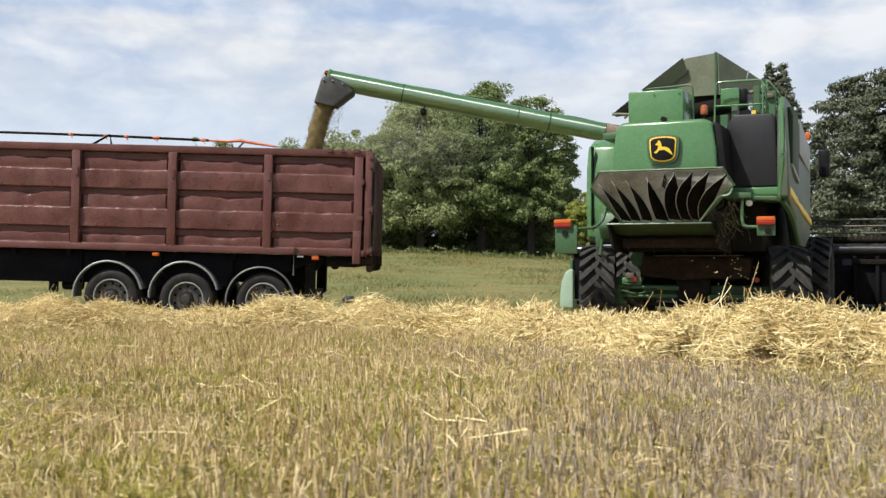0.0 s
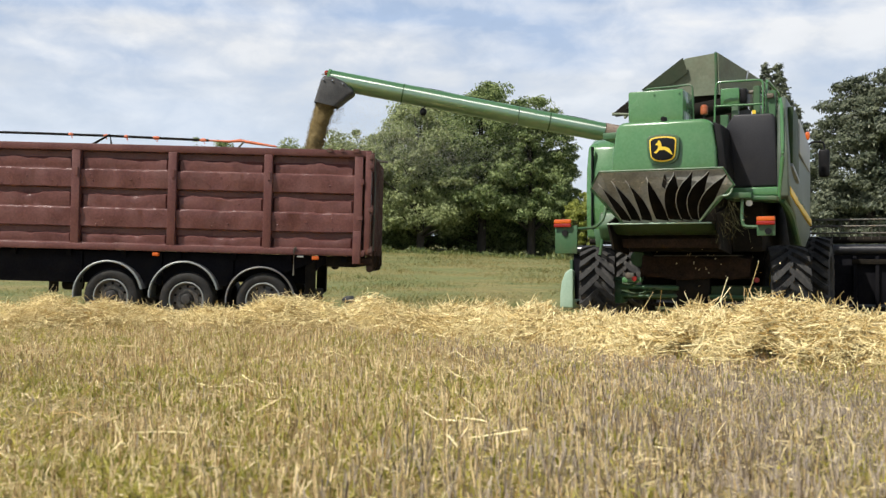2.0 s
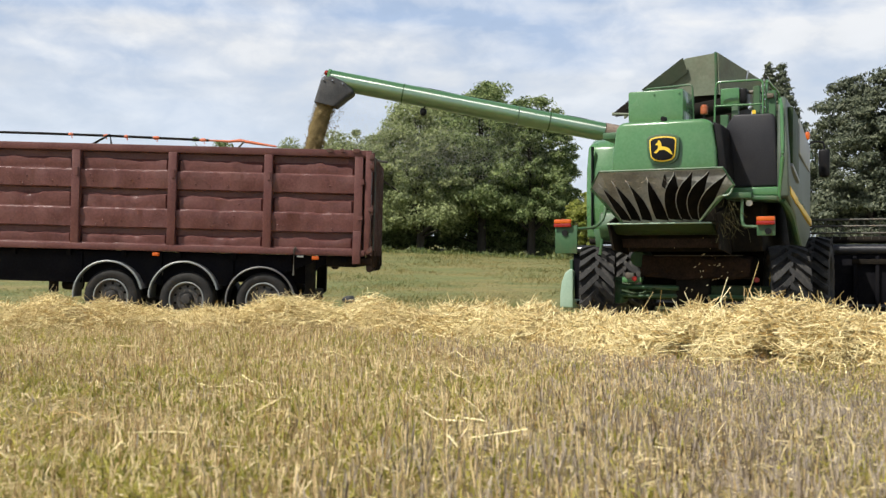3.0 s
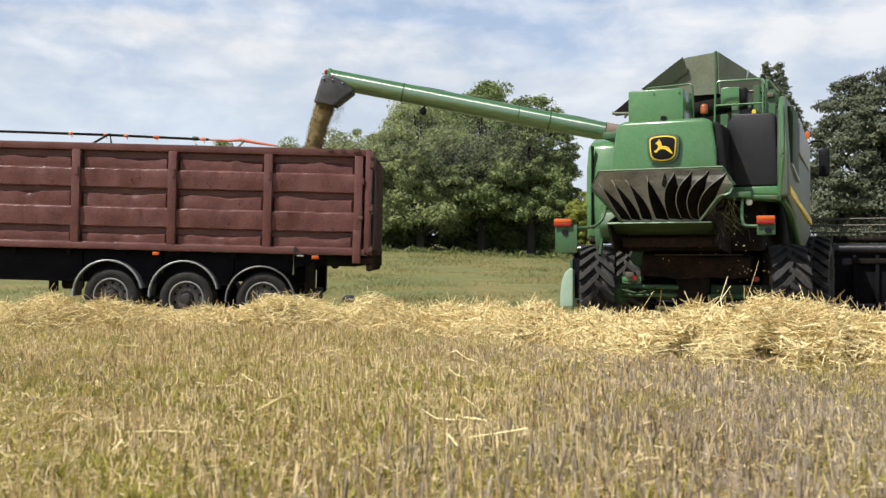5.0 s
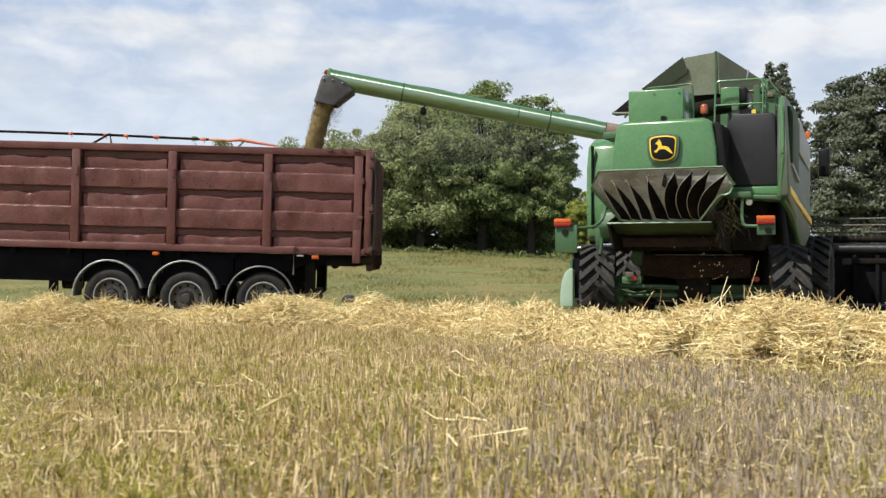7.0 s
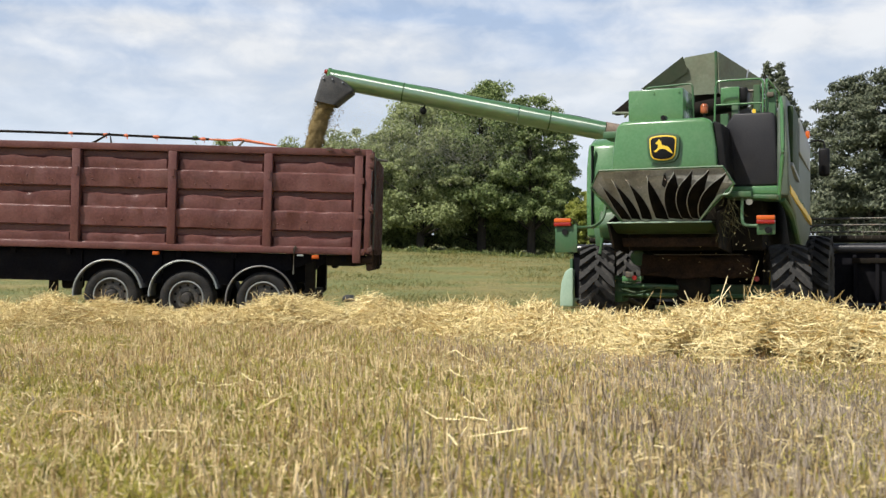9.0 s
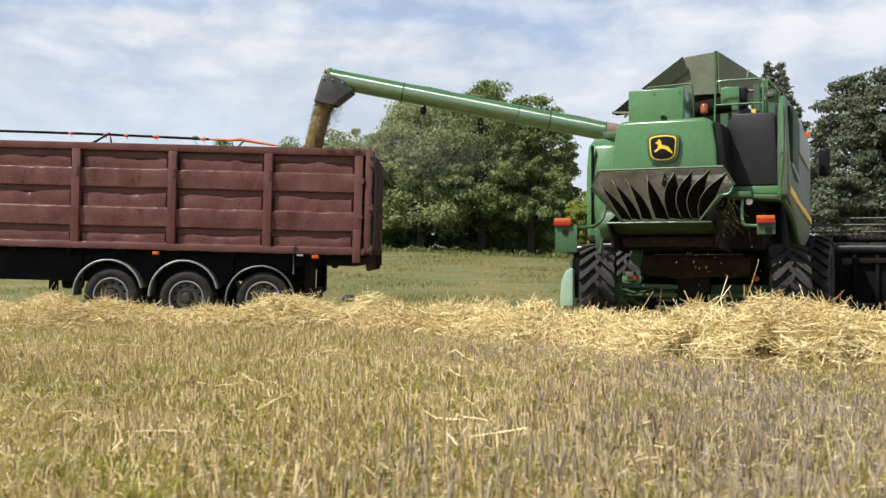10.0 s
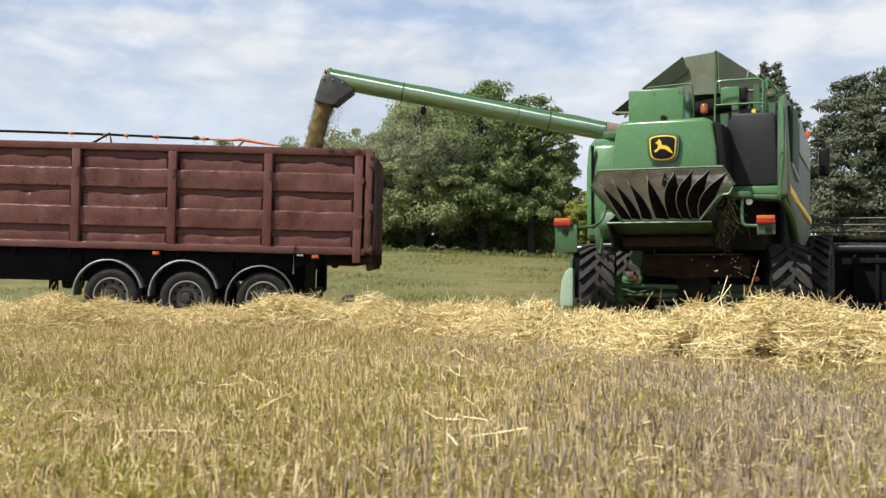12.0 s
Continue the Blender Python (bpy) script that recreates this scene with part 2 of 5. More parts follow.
def cloud_material():
    """Thin drawn-out clouds: white where thick, grey-blue undersides, the blue sky between."""
    m, nodes, links, bsdf = nodes_of("drifting_cloud_layer")
    nodes.remove(bsdf)
    coord = nodes.new("ShaderNodeTexCoord")

    def layer(scale, stretch, offset, detail=7, rough=0.55):
        mp = nodes.new("ShaderNodeMapping")
        mp.inputs["Scale"].default_value = stretch
        mp.inputs["Location"].default_value = offset
        links.new(coord.outputs["Object"], mp.inputs["Vector"])
        n = nodes.new("ShaderNodeTexNoise")
        n.inputs["Scale"].default_value, n.inputs["Detail"].default_value = scale, detail
        n.inputs["Roughness"].default_value, n.inputs["Distortion"].default_value = rough, 0.25
        links.new(mp.outputs[0], n.inputs["Vector"])
        return n.outputs[0]

    def maths(op, a, b):
        n = nodes.new("ShaderNodeMath")
        n.operation = op
        for i, v in enumerate((a, b)):
            if isinstance(v, (int, float)):
                n.inputs[i].default_value = v
            else:
                links.new(v, n.inputs[i])
        return n.outputs[0]

    k = 0.001
    puff = layer(7.5, (k, k, 1.9 * k), (4.3, 1.1, 0.35), 8, 0.55)
    body = maths("ADD", maths("MULTIPLY", layer(1.7, (k, k, 4.6 * k), (0.3, 0.1, 0.35), 3, 0.5), 0.62), maths("MULTIPLY", puff, 0.38))
    grey = maths("ADD", maths("MULTIPLY", layer(1.5, (k, k, 6.0 * k), (2.3, 1.1, 0.9), 3, 0.5), 0.58), maths("MULTIPLY", puff, 0.42))
    alpha = nodes.new("ShaderNodeMapRange")
    alpha.interpolation_type = "SMOOTHSTEP"
    alpha.inputs["From Min"].default_value, alpha.inputs["From Max"].default_value = 0.42, 0.60
    alpha.inputs["To Min"].default_value, alpha.inputs["To Max"].default_value = 0.86, 0.98
    links.new(body, alpha.inputs[0])
    col = nodes.new("ShaderNodeValToRGB")
    col.color_ramp.elements[0].position, col.color_ramp.elements[1].position = 0.40, 0.61
    col.color_ramp.elements[0].color, col.color_ramp.elements[1].color = (0.49, 0.62, 0.84, 1), (0.92, 0.94, 0.97, 1)
    links.new(grey, col.inputs[0])
    # haze pales the sky towards the horizon
    sep = nodes.new("ShaderNodeSeparateXYZ")
    links.new(coord.outputs["Object"], sep.inputs[0])
    haze = nodes.new("ShaderNodeMapRange")
    haze.interpolation_type = "SMOOTHSTEP"
    haze.inputs["From Min"].default_value, haze.inputs["From Max"].default_value = 180, 520
    haze.inputs["To Min"].default_value, haze.inputs["To Max"].default_value = 0.85, 0.0
    links.new(sep.outputs[2], haze.inputs[0])
    tint = nodes.new("ShaderNodeMix")
    tint.data_type = "RGBA"
    tint.inputs[7].default_value = (0.78, 0.86, 0.965, 1)
    links.new(haze.outputs[0], tint.inputs[0])
    links.new(col.outputs[0], tint.inputs[6])
    em = nodes.new("ShaderNodeEmission")
    links.new(tint.outputs[2], em.inputs[0])
    em.inputs[1].default_value = 0.91
    tr = nodes.new("ShaderNodeBsdfTransparent")
    mx = nodes.new("ShaderNodeMixShader")
    links.new(maths("MAXIMUM", alpha.outputs[0], haze.outputs[0]), mx.inputs[0])
    links.new(tr.outputs[0], mx.inputs[1])
    links.new(em.outputs[0], mx.inputs[2])
    links.new(mx.outputs[0], nodes["Material Output"].inputs[0])
    return m


# ---- mesh tools ----


def finish(name, bm, material, smooth=True):
    data = bpy.data.meshes.new(name)
    bm.normal_update()
    bm.to_mesh(data)
    bm.free()
    data.materials.append(material)
    if smooth:
        data.shade_smooth()
        data.set_sharp_from_angle(angle=radians(32))
    return data


def part(name, bm, material, parent, label="", smooth=True):
    ob = new(name, finish(name, bm, material, smooth))
    ob.parent = parent
    if label:
        tagged(ob, label)
    return ob


def thing(name, m, label, category, group="", kind=""):
    ob = new(name)
    ob.matrix_basis = m
    return tagged(ob, label, category, group, kind)


def raw(name, verts, faces, material, parent=None, smooth=False):
    data = bpy.data.meshes.new(name)
    data.from_pydata(verts, [], faces)
    data.materials.append(material)
    if smooth:
        data.shade_smooth()
    ob = new(name, data)
    ob.parent = parent
    return ob


def box(x0, x1, y0, y1, z0, z1, bevel=0.01, seg=2, bm=None, m=None):
    """A box with rounded edges, added to bm."""
    one = bmesh.new()
    bmesh.ops.create_cube(one, size=1)
    for v in one.verts:
        v.co = Vector((x0 + (v.co.x + 0.5) * (x1 - x0), y0 + (v.co.y + 0.5) * (y1 - y0), z0 + (v.co.z + 0.5) * (z1 - z0)))
    if bevel:
        bmesh.ops.bevel(one, geom=one.edges[:], offset=bevel, segments=seg, profile=0.5, affect="EDGES")
    if m is not None:
        bmesh.ops.transform(one, matrix=m, verts=one.verts)
    return join(bm, one)


def join(bm, one):
    if bm is None:
        return one
    data = bpy.data.meshes.new("tmp")
    one.to_mesh(data)
    one.free()
    bm.from_mesh(data)
    bpy.data.meshes.remove(data)
    return bm


def pipe(points, radius, seg=8, bm=None, round_corners=0.0):
    """A round bar along the points; corners may be eased."""
    pts = [Vector(p) for p in points]
    if round_corners and len(pts) > 2:
        out = [pts[0]]
        for a, b, c in zip(pts, pts[1:], pts[2:]):
            d1, d2 = (a - b), (c - b)
            r = min(round_corners, d1.length * 0.45, d2.length * 0.45)
            p, q = b + d1.normalized() * r, b + d2.normalized() * r
            for i in range(5):
                u = i / 4
                out.append(p * (1 - u) ** 2 + b * 2 * u * (1 - u) + q * u ** 2)
        out.append(pts[-1])
        pts = out
    one = bmesh.new()
    rings = []
    up = Vector((0, 0, 1))
    for i, p in enumerate(pts):
        d = (pts[min(i + 1, len(pts) - 1)] - pts[max(i - 1, 0)]).normalized()
        side = d.cross(up)
        if side.length < 0.05:
            side = d.cross(Vector((1, 0, 0)))
        side.normalize()
        top = side.cross(d).normalized()
        r = radius[i] if isinstance(radius, (list, tuple)) else radius
        rings.append([one.verts.new(p + (side * math.cos(a) + top * math.sin(a)) * r) for a in [2 * math.pi * k / seg for k in range(seg)]])
    for a, b in zip(rings, rings[1:]):
        for k in range(seg):
            one.faces.new((a[k], a[(k + 1) % seg], b[(k + 1) % seg], b[k]))
    one.faces.new(rings[0][::-1])
    one.faces.new(rings[-1])
    bmesh.ops.recalc_face_normals(one, faces=one.faces)
    return join(bm, one)


def lathe(profile, seg=40, bm=None, m=None, arc=2 * math.pi, closed=False):
    """Turns (radius, x) pairs about the x axis."""
    one = bmesh.new()
    full = arc > 6.2
    n = seg if full else seg + 1
    rings = [[one.verts.new((x, r * math.cos(arc * k / seg), r * math.sin(arc * k / seg))) for r, x in profile] for k in range(n)]
    pairs = list(zip(range(len(profile)), range(1, len(profile))))
    if closed:
        pairs.append((len(profile) - 1, 0))
    for k in range(seg):
        a, b = rings[k], rings[(k + 1) % n]
        for i, j in pairs:
            one.faces.new((a[i], a[j], b[j], b[i]))
    if closed and not full:
        one.faces.new(rings[0])
        one.faces.new(rings[-1][::-1])
    bmesh.ops.remove_doubles(one, verts=one.verts, dist=1e-5)
    bmesh.ops.recalc_face_normals(one, faces=one.faces)
    if m is not None:
        bmesh.ops.transform(one, matrix=m, verts=one.verts)
    return join(bm, one)


def plate(points, thick, bm=None, bevel=0.0):
    """A flat sheet through the points, with a thickness along its normal."""
    one = bmesh.new()
    f = one.faces.new([one.verts.new(p) for p in points])
    one.normal_update()
    n = f.normal.copy()
    got = bmesh.ops.extrude_face_region(one, geom=[f])
    bmesh.ops.translate(one, vec=-n * thick, verts=[g for g in got["geom"] if isinstance(g, bmesh.types.BMVert)])
    bmesh.ops.recalc_face_normals(one, faces=one.faces)
    if bevel:
        bmesh.ops.bevel(one, geom=one.edges[:], offset=bevel, segments=2, profile=0.5, affect="EDGES")
    return join(bm, one)


def ball(centre, size, bm=None, seg=12):
    one = bmesh.new()
    bmesh.ops.create_uvsphere(one, u_segments=seg, v_segments=max(6, seg // 2), radius=1)
    for v in one.verts:
        v.co = Vector(centre) + Vector((v.co.x * size[0], v.co.y * size[1], v.co.z * size[2]))
    return join(bm, one)


def disc(centre, axis, radius, depth, seg=20, bm=None, bevel=0.0):
    d = Vector(axis).normalized() * depth / 2
    one = pipe([Vector(centre) - d, Vector(centre) + d], radius, seg)
    if bevel:
        bmesh.ops.bevel(one, geom=[e for e in one.edges if len(e.link_faces) == 2 and e.calc_face_angle(0) > 1], offset=bevel, segments=2, profile=0.5, affect="EDGES")
    return join(bm, one)


# ---- the ground ----


def rise(x, y):
    """Height of the field: level round the machines, then a low swell that falls to the right."""
    u = min(1.0, max(0.0, (y - 21.0) / 52.0))
    s = u * u * (3 - 2 * u)
    xx = min(25.0, max(-25.0, x))
    return s * (1.30 - 0.045 * xx) + 2.4 * min(1.0, max(0.0, (y - 74.0) / 60.0)) + 0.03 * noise.noise(Vector((x * 0.35, y * 0.35, 0)))


def build_ground():
    xs = sorted(set([round(-20 + 0.5 * i, 3) for i in range(81)] + [s * v for v in (24, 30, 40, 55, 80, 120, 200, 400, 900, 2600) for s in (-1, 1)]))
    ys = sorted(set([round(-4 + 0.5 * i, 3) for i in range(100)] + [48, 52, 56, 60, 65, 70, 75, 82, 95, 120, 170, 300, 600, 1200, 2600, -8, -15, -40, -120, -600, -2600]))
    verts = [(x, y, rise(x, y)) for y in ys for x in xs]
    n = len(xs)
    faces = [(j * n + i, j * n + i + 1, (j + 1) * n + i + 1, (j + 1) * n + i) for j in range(len(ys) - 1) for i in range(n - 1)]
    ob = raw("ground", verts, faces, ground_material(), smooth=True)
    tagged(ob, "stubble field giving way to dry green meadow", "field", kind="structure")


build_ground()


def stalks(rng, base, length, lean, width, bend=0.0, sides=3):
    """Thin three-sided stems: base points, lengths, unit directions, widths. Returns vertices and faces."""
    n = len(base)
    ref = np.where(np.abs(lean[:, 2:3]) > 0.9, np.array([[1.0, 0, 0]]), np.array([[0, 0, 1.0]]))
    s = np.cross(lean, ref)
    s /= np.linalg.norm(s, axis=1, keepdims=True)
    t = np.cross(s, lean)
    spin = rng.uniform(0, 6.283, n)
    levels = [0.0, 0.5, 1.0] if bend else [0.0, 1.0]
    off = rng.normal(0, bend, (n, 3)) * length[:, None] if bend else 0
    vs = []
    for u in levels:
        mid = base + lean * (length * u)[:, None]
        if bend:
            mid = mid + off * (u * (1 - u) * 4 if u < 1 else 0)
        for k in range(sides):
            a = spin + k * 6.283 / sides
            vs.append(mid + (s * np.cos(a)[:, None] + t * np.sin(a)[:, None]) * (width * (1 - 0.25 * u) / 2)[:, None])
    m = len(levels) * sides
    verts = np.stack(vs, axis=1).reshape(-1, 3)
    local = []
    for L in range(len(levels) - 1):
        for k in range(sides):
            local.append((L * sides + k, L * sides + (k + 1) % sides, (L + 1) * sides + (k + 1) % sides, (L + 1) * sides + k))
    faces = (np.array(local)[None] + (np.arange(n) * m)[:, None, None]).reshape(-1, 4)
    return verts, faces


def blades(rng, base, length, lean, width):
    """Tapering single blades of grass or leaf."""
    n = len(base)
    s = np.cross(lean, rng.normal(0, 1, (n, 3)))
    s /= np.linalg.norm(s, axis=1, keepdims=True)
    droop = rng.normal(0, 0.18, (n, 3)) * length[:, None]
    droop[:, 2] = -np.abs(droop[:, 2])
    mid = base + lean * (length * 0.55)[:, None]
    tip = base + lean * length[:, None] + droop
    w = width[:, None] / 2
    verts = np.stack([base - s * w * 0.6, base + s * w * 0.6, mid + s * w, mid - s * w, tip], axis=1).reshape(-1, 3)
    i = np.arange(n)[:, None] * 5
    quads = np.concatenate([i, i + 1, i + 2, i + 3], 1)
    tris = np.concatenate([i + 3, i + 2, i + 4], 1)
    return verts, quads.tolist() + tris.tolist()


def rise_np(x, y):
    u = np.clip((y - 21.0) / 52.0, 0, 1)
    return u * u * (3 - 2 * u) * (1.30 - 0.045 * np.clip(x, -25, 25))


def scatter(rng, count, y0, y1, margin=0.5, power=1.0):
    """Random spots over a wedge of the field in front of the stand."""
    y = y0 + (y1 - y0) * rng.uniform(0, 1, count) ** power
    x = rng.uniform(-1, 1, count) * (0.46 * y + margin)
    return x, y


def unit(v):
    return v / np.linalg.norm(v, axis=1, keepdims=True)


def build_stubble():
    rng = np.random.default_rng(3)
    # drilled rows that run nearly straight away from the stand
    x, y = scatter(rng, 118000, 3.6, 17.6, power=0.8)
    row = 0.125
    x = np.round(x / row) * row + rng.normal(0, 0.022, len(x)) + 0.05 * np.sin(y * 0.4)
    patch = np.sin(x * 0.9 + 1.3 * np.sin(y * 0.5)) * np.cos(y * 0.7 + x * 0.3)
    keep = rng.uniform(0, 1, len(x)) < (0.72 + 0.28 * patch) * (0.55 + 0.45 / (1 + np.exp(-1.2 * (x - 0.10 * y + 1.0))))
    x, y = x[keep], y[keep]
    xo, yo = rng.uniform(-13, 13, 26000), rng.uniform(-4, 17.6, 26000)
    far_off = (np.abs(xo) > 0.46 * yo + 0.5) | (yo < 3.6)
    far_off &= (np.abs(xo) > 0.5) | (np.abs(yo) > 0.5)
    x, y = np.concatenate([x, np.round(xo[far_off] / row) * row + rng.normal(0, 0.022, far_off.sum())]), np.concatenate([y, yo[far_off]])
    n = len(x)
    tall = rng.uniform(0.06, 0.19, n) * (1 + 0.16 * np.sin(x * 0.7 + y * 0.25) + 0.14 * np.sin(x * 3.1 + 1.7 * np.sin(y * 1.3)) * np.cos(y * 2.3 + x))
    lean = unit(np.stack([rng.normal(0, 0.16, n), rng.normal(0, 0.16, n), np.ones(n)], 1))
    base = np.stack([x, y, np.full(n, -0.02)], 1)
    wide = rng.uniform(0.0045, 0.0115, n)
    # bleached grey straw in some drifts, golden in others
    tone = 0.25 * (x - 0.08 * y) + 0.8 * np.sin(x * 0.8 + 1.1 * np.sin(y * 0.55)) + rng.normal(0, 0.9, n)
    brown = rng.uniform(0, 1, n) < 0.42 / (1 + np.exp(-1.3 * (y - 9.5 - 1.5 * np.sin(x * 0.6 + 1.0))))
    for pick, paint, label in ((~brown & (tone > 0.15), STUBBLE, "cut grey-brown cereal stubble standing in rows"), (~brown & (tone <= 0.15), STUBBLE_GOLD, "cut golden cereal stubble standing in rows"), (brown, STUBBLE_BROWN, "cut rusty brown cereal stubble standing in rows")):
        v, f = stalks(rng, base[pick], tall[pick], lean[pick], wide[pick])
        tagged(raw("stubble", v.tolist(), f.tolist(), paint), label, "stubble", "field stubble", "stuff")
    # loose chaff and short broken straw lying between the rows
    x, y = scatter(rng, 46000, 3.6, 17.8, power=0.7)
    n = len(x)
    keep = rng.uniform(0, 1, n) < 0.35 + 0.65 / (1 + np.exp(1.1 * (x - 0.10 * y)))
    x, y = x[keep], y[keep]
    n = len(x)
    way = unit(np.stack([rng.normal(0, 1, n), rng.normal(0, 1, n), rng.normal(0.12, 0.35, n)], 1))
    base = np.stack([x, y, rng.uniform(0.0, 0.10, n)], 1)
    v, f = stalks(rng, base, rng.uniform(0.03, 0.13, n), way, rng.uniform(0.004, 0.009, n))
    tagged(raw("chaff", v.tolist(), f.tolist(), LITTER), "loose pale chaff and broken straw between the stubble", "chaff", kind="stuff")
    # a few long bright straws dropped on top
    n = 46
    x, y = scatter(rng, n, 5.4, 12.0)
    x = np.minimum(x - 1.0, 0.02 * y)
    way = unit(np.stack([rng.normal(0, 1, n), rng.normal(0, 0.7, n), rng.normal(0.1, 0.5, n)], 1))
    v, f = stalks(rng, np.stack([x, y, rng.uniform(0.10, 0.2, n)], 1), rng.uniform(0.15, 0.42, n), way, rng.uniform(0.008, 0.013, n), bend=0.10)
    tagged(raw("loose_straw", v.tolist(), f.tolist(), STRAW), "long bright straws dropped on the stubble", "straw", kind="stuff")
    # withered leaves, limp and tangled between the stems
    x, y = scatter(rng, 52000, 3.6, 17.6, power=0.8)
    tangle = np.sin(x * 1.3 + 1.9 * np.sin(y * 0.8)) + np.cos(y * 1.1 - x * 0.6) - 0.16 * (x - 0.1 * y)
    keep = rng.uniform(-2.2, 2.0, len(x)) < tangle
    x, y = x[keep], y[keep]
    n = len(x)
    lean = unit(np.stack([rng.normal(0, 0.9, n), rng.normal(0, 0.9, n), rng.uniform(0.2, 1.0, n)], 1))
    v, f = blades(rng, np.stack([x, y, rng.uniform(0, 0.07, n)], 1), rng.uniform(0.07, 0.21, n), lean, rng.uniform(0.006, 0.013, n))
    tagged(raw("withered_leaves", v.tolist(), f, DRY_LEAF), "limp withered cereal leaves tangled in the stubble", "dry leaves", kind="stuff")
    # green weeds in patches
    cx, cy = scatter(rng, 620, 3.8, 17.5, power=0.8)
    cx = np.where(rng.uniform(0, 1, 620) < 0.5, -np.abs(cx), cx)
    x, y = [], []
    for a, b in zip(cx, cy):
        k = int(rng.integers(20, 115))
        r = rng.uniform(0.06, 0.26)
        x.append(a + rng.normal(0, r * 1.3, k))
        y.append(b + rng.normal(0, r, k))
    # broad rank patches in the nearer field
    for _ in range(24):
        b = rng.uniform(4.6, 9.5)
        a, k, r = rng.uniform(-0.42, 0.12) * b, int(rng.integers(120, 260)), rng.uniform(0.14, 0.34)
        x.append(a + rng.normal(0, r * 1.4, k))
        y.append(b + rng.normal(0, r, k))
    x, y = np.concatenate(x), np.concatenate(y)
    n = len(x)
    lean = unit(np.stack([rng.normal(0, 0.5, n), rng.normal(0, 0.5, n), np.ones(n)], 1))
    v, f = blades(rng, np.stack([x, y, np.zeros(n)], 1), rng.uniform(0.06, 0.20, n), lean, rng.uniform(0.008, 0.019, n))
    tagged(raw("weeds", v.tolist(), f, WEED), "yellow-green weeds sprouting low in the stubble", "weeds", kind="stuff")


def build_meadow():
    rng = np.random.default_rng(8)
    y = 17.5 + 58 * rng.uniform(0, 1, 130000) ** 1.3
    x = rng.uniform(-1, 1, len(y)) * (0.46 * y + 1)
    n = len(x)
    lean = unit(np.stack([rng.normal(0.2, 0.7, n), rng.normal(0, 0.7, n), np.ones(n)], 1))
    size = (1 + (y - 17.5) / 40) * (0.75 + 0.35 * np.sin(x * 0.8 + 2 * np.sin(y * 0.3)) * np.cos(y * 0.5))
    v, f = blades(rng, np.stack([x, y, rise_np(x, y) - 0.02], 1), rng.uniform(0.05, 0.15, n) * size, lean, rng.uniform(0.006, 0.014, n) * size)
    tagged(raw("meadow_grass", v.tolist(), f, MEADOW), "dry green and straw-coloured meadow grass", "grass", kind="stuff")


build_stubble()
build_meadow()


def windrow(name, spine, label, count, seed, spikes=(), wide=(0.005, 0.010)):
    """A heap of loose straw along a spine of (x, y, half width, height)."""
    rng = np.random.default_rng(seed)
    sp = np.array(spine, float)
    along = np.concatenate([[0], np.cumsum(np.hypot(np.diff(sp[:, 0]), np.diff(sp[:, 1])))])
    u = rng.uniform(0, along[-1], count)
    cols = [np.interp(u, along, sp[:, k]) for k in range(4)]
    i = np.clip(np.searchsorted(along, u) - 1, 0, len(sp) - 2)
    d = unit(np.stack([sp[i + 1, 0] - sp[i, 0], sp[i + 1, 1] - sp[i, 1]], 1))
    q = np.clip(rng.normal(0, 0.5, count), -1.25, 1.25)
    lump = 0.82 + 0.18 * np.sin(u * 3.1 + q * 2) * np.cos(u * 1.7 + 1) + 0.12 * np.sin(u * 7.3 + q * 5)
    top = cols[3] * lump * np.clip(1 - (np.abs(q) / 1.15) ** 2.2, 0.03, 1)
    h = top * rng.uniform(0.05, 1.0, count) ** 0.55
    x = cols[0] - d[:, 1] * q * cols[2] * 1.12
    y = cols[1] + d[:, 0] * q * cols[2] * 1.12
    way = unit(np.stack([rng.normal(0, 1, count), rng.normal(0, 1, count), rng.normal(0.05, 0.33, count)], 1))
    stick = rng.uniform(0, 1, count) < (0.12 if spikes else 0.05)
    way[stick, 2] += rng.uniform(0.5, 2.0, stick.sum())
    way = unit(way)
    length = rng.uniform(0.10, 0.48, count)
    base = np.stack([x, y, h], 1) - way * (length * 0.5)[:, None]
    base[:, 2] = np.maximum(base[:, 2], 0.0)
    if spikes:
        # stiff stems that stand out of the heap
        k = 60
        sx, sy, sz, r = spikes
        b2 = np.stack([sx + rng.normal(0, r, k), sy + rng.normal(0, 0.3, k), np.full(k, sz - 0.15) + rng.uniform(-0.15, 0.05, k)], 1)
        base = np.concatenate([base, b2])
        way = np.concatenate([way, unit(np.stack([rng.normal(0, 0.45, k), rng.normal(0, 0.3, k), np.ones(k)], 1))])
        length = np.concatenate([length, rng.uniform(0.2, 0.50, k)])
        # two long ripe stems lean above the rest
        base = np.concatenate([base, [(sx - 0.34, sy, sz - 0.05), (sx - 0.50, sy, sz - 0.10)]])
        way = np.concatenate([way, unit(np.array([(0.21, 0.0, 0.62), (0.02, 0.0, 0.5)]))])
        length = np.concatenate([length, [0.66, 0.50]])
    v, f = stalks(rng, base, length, way, rng.uniform(*wide, len(base)), bend=0.09)
    ob = raw(name, v.tolist(), f.tolist(), STRAW)
    return tagged(ob, label, "straw", "straw windrows", "stuff")


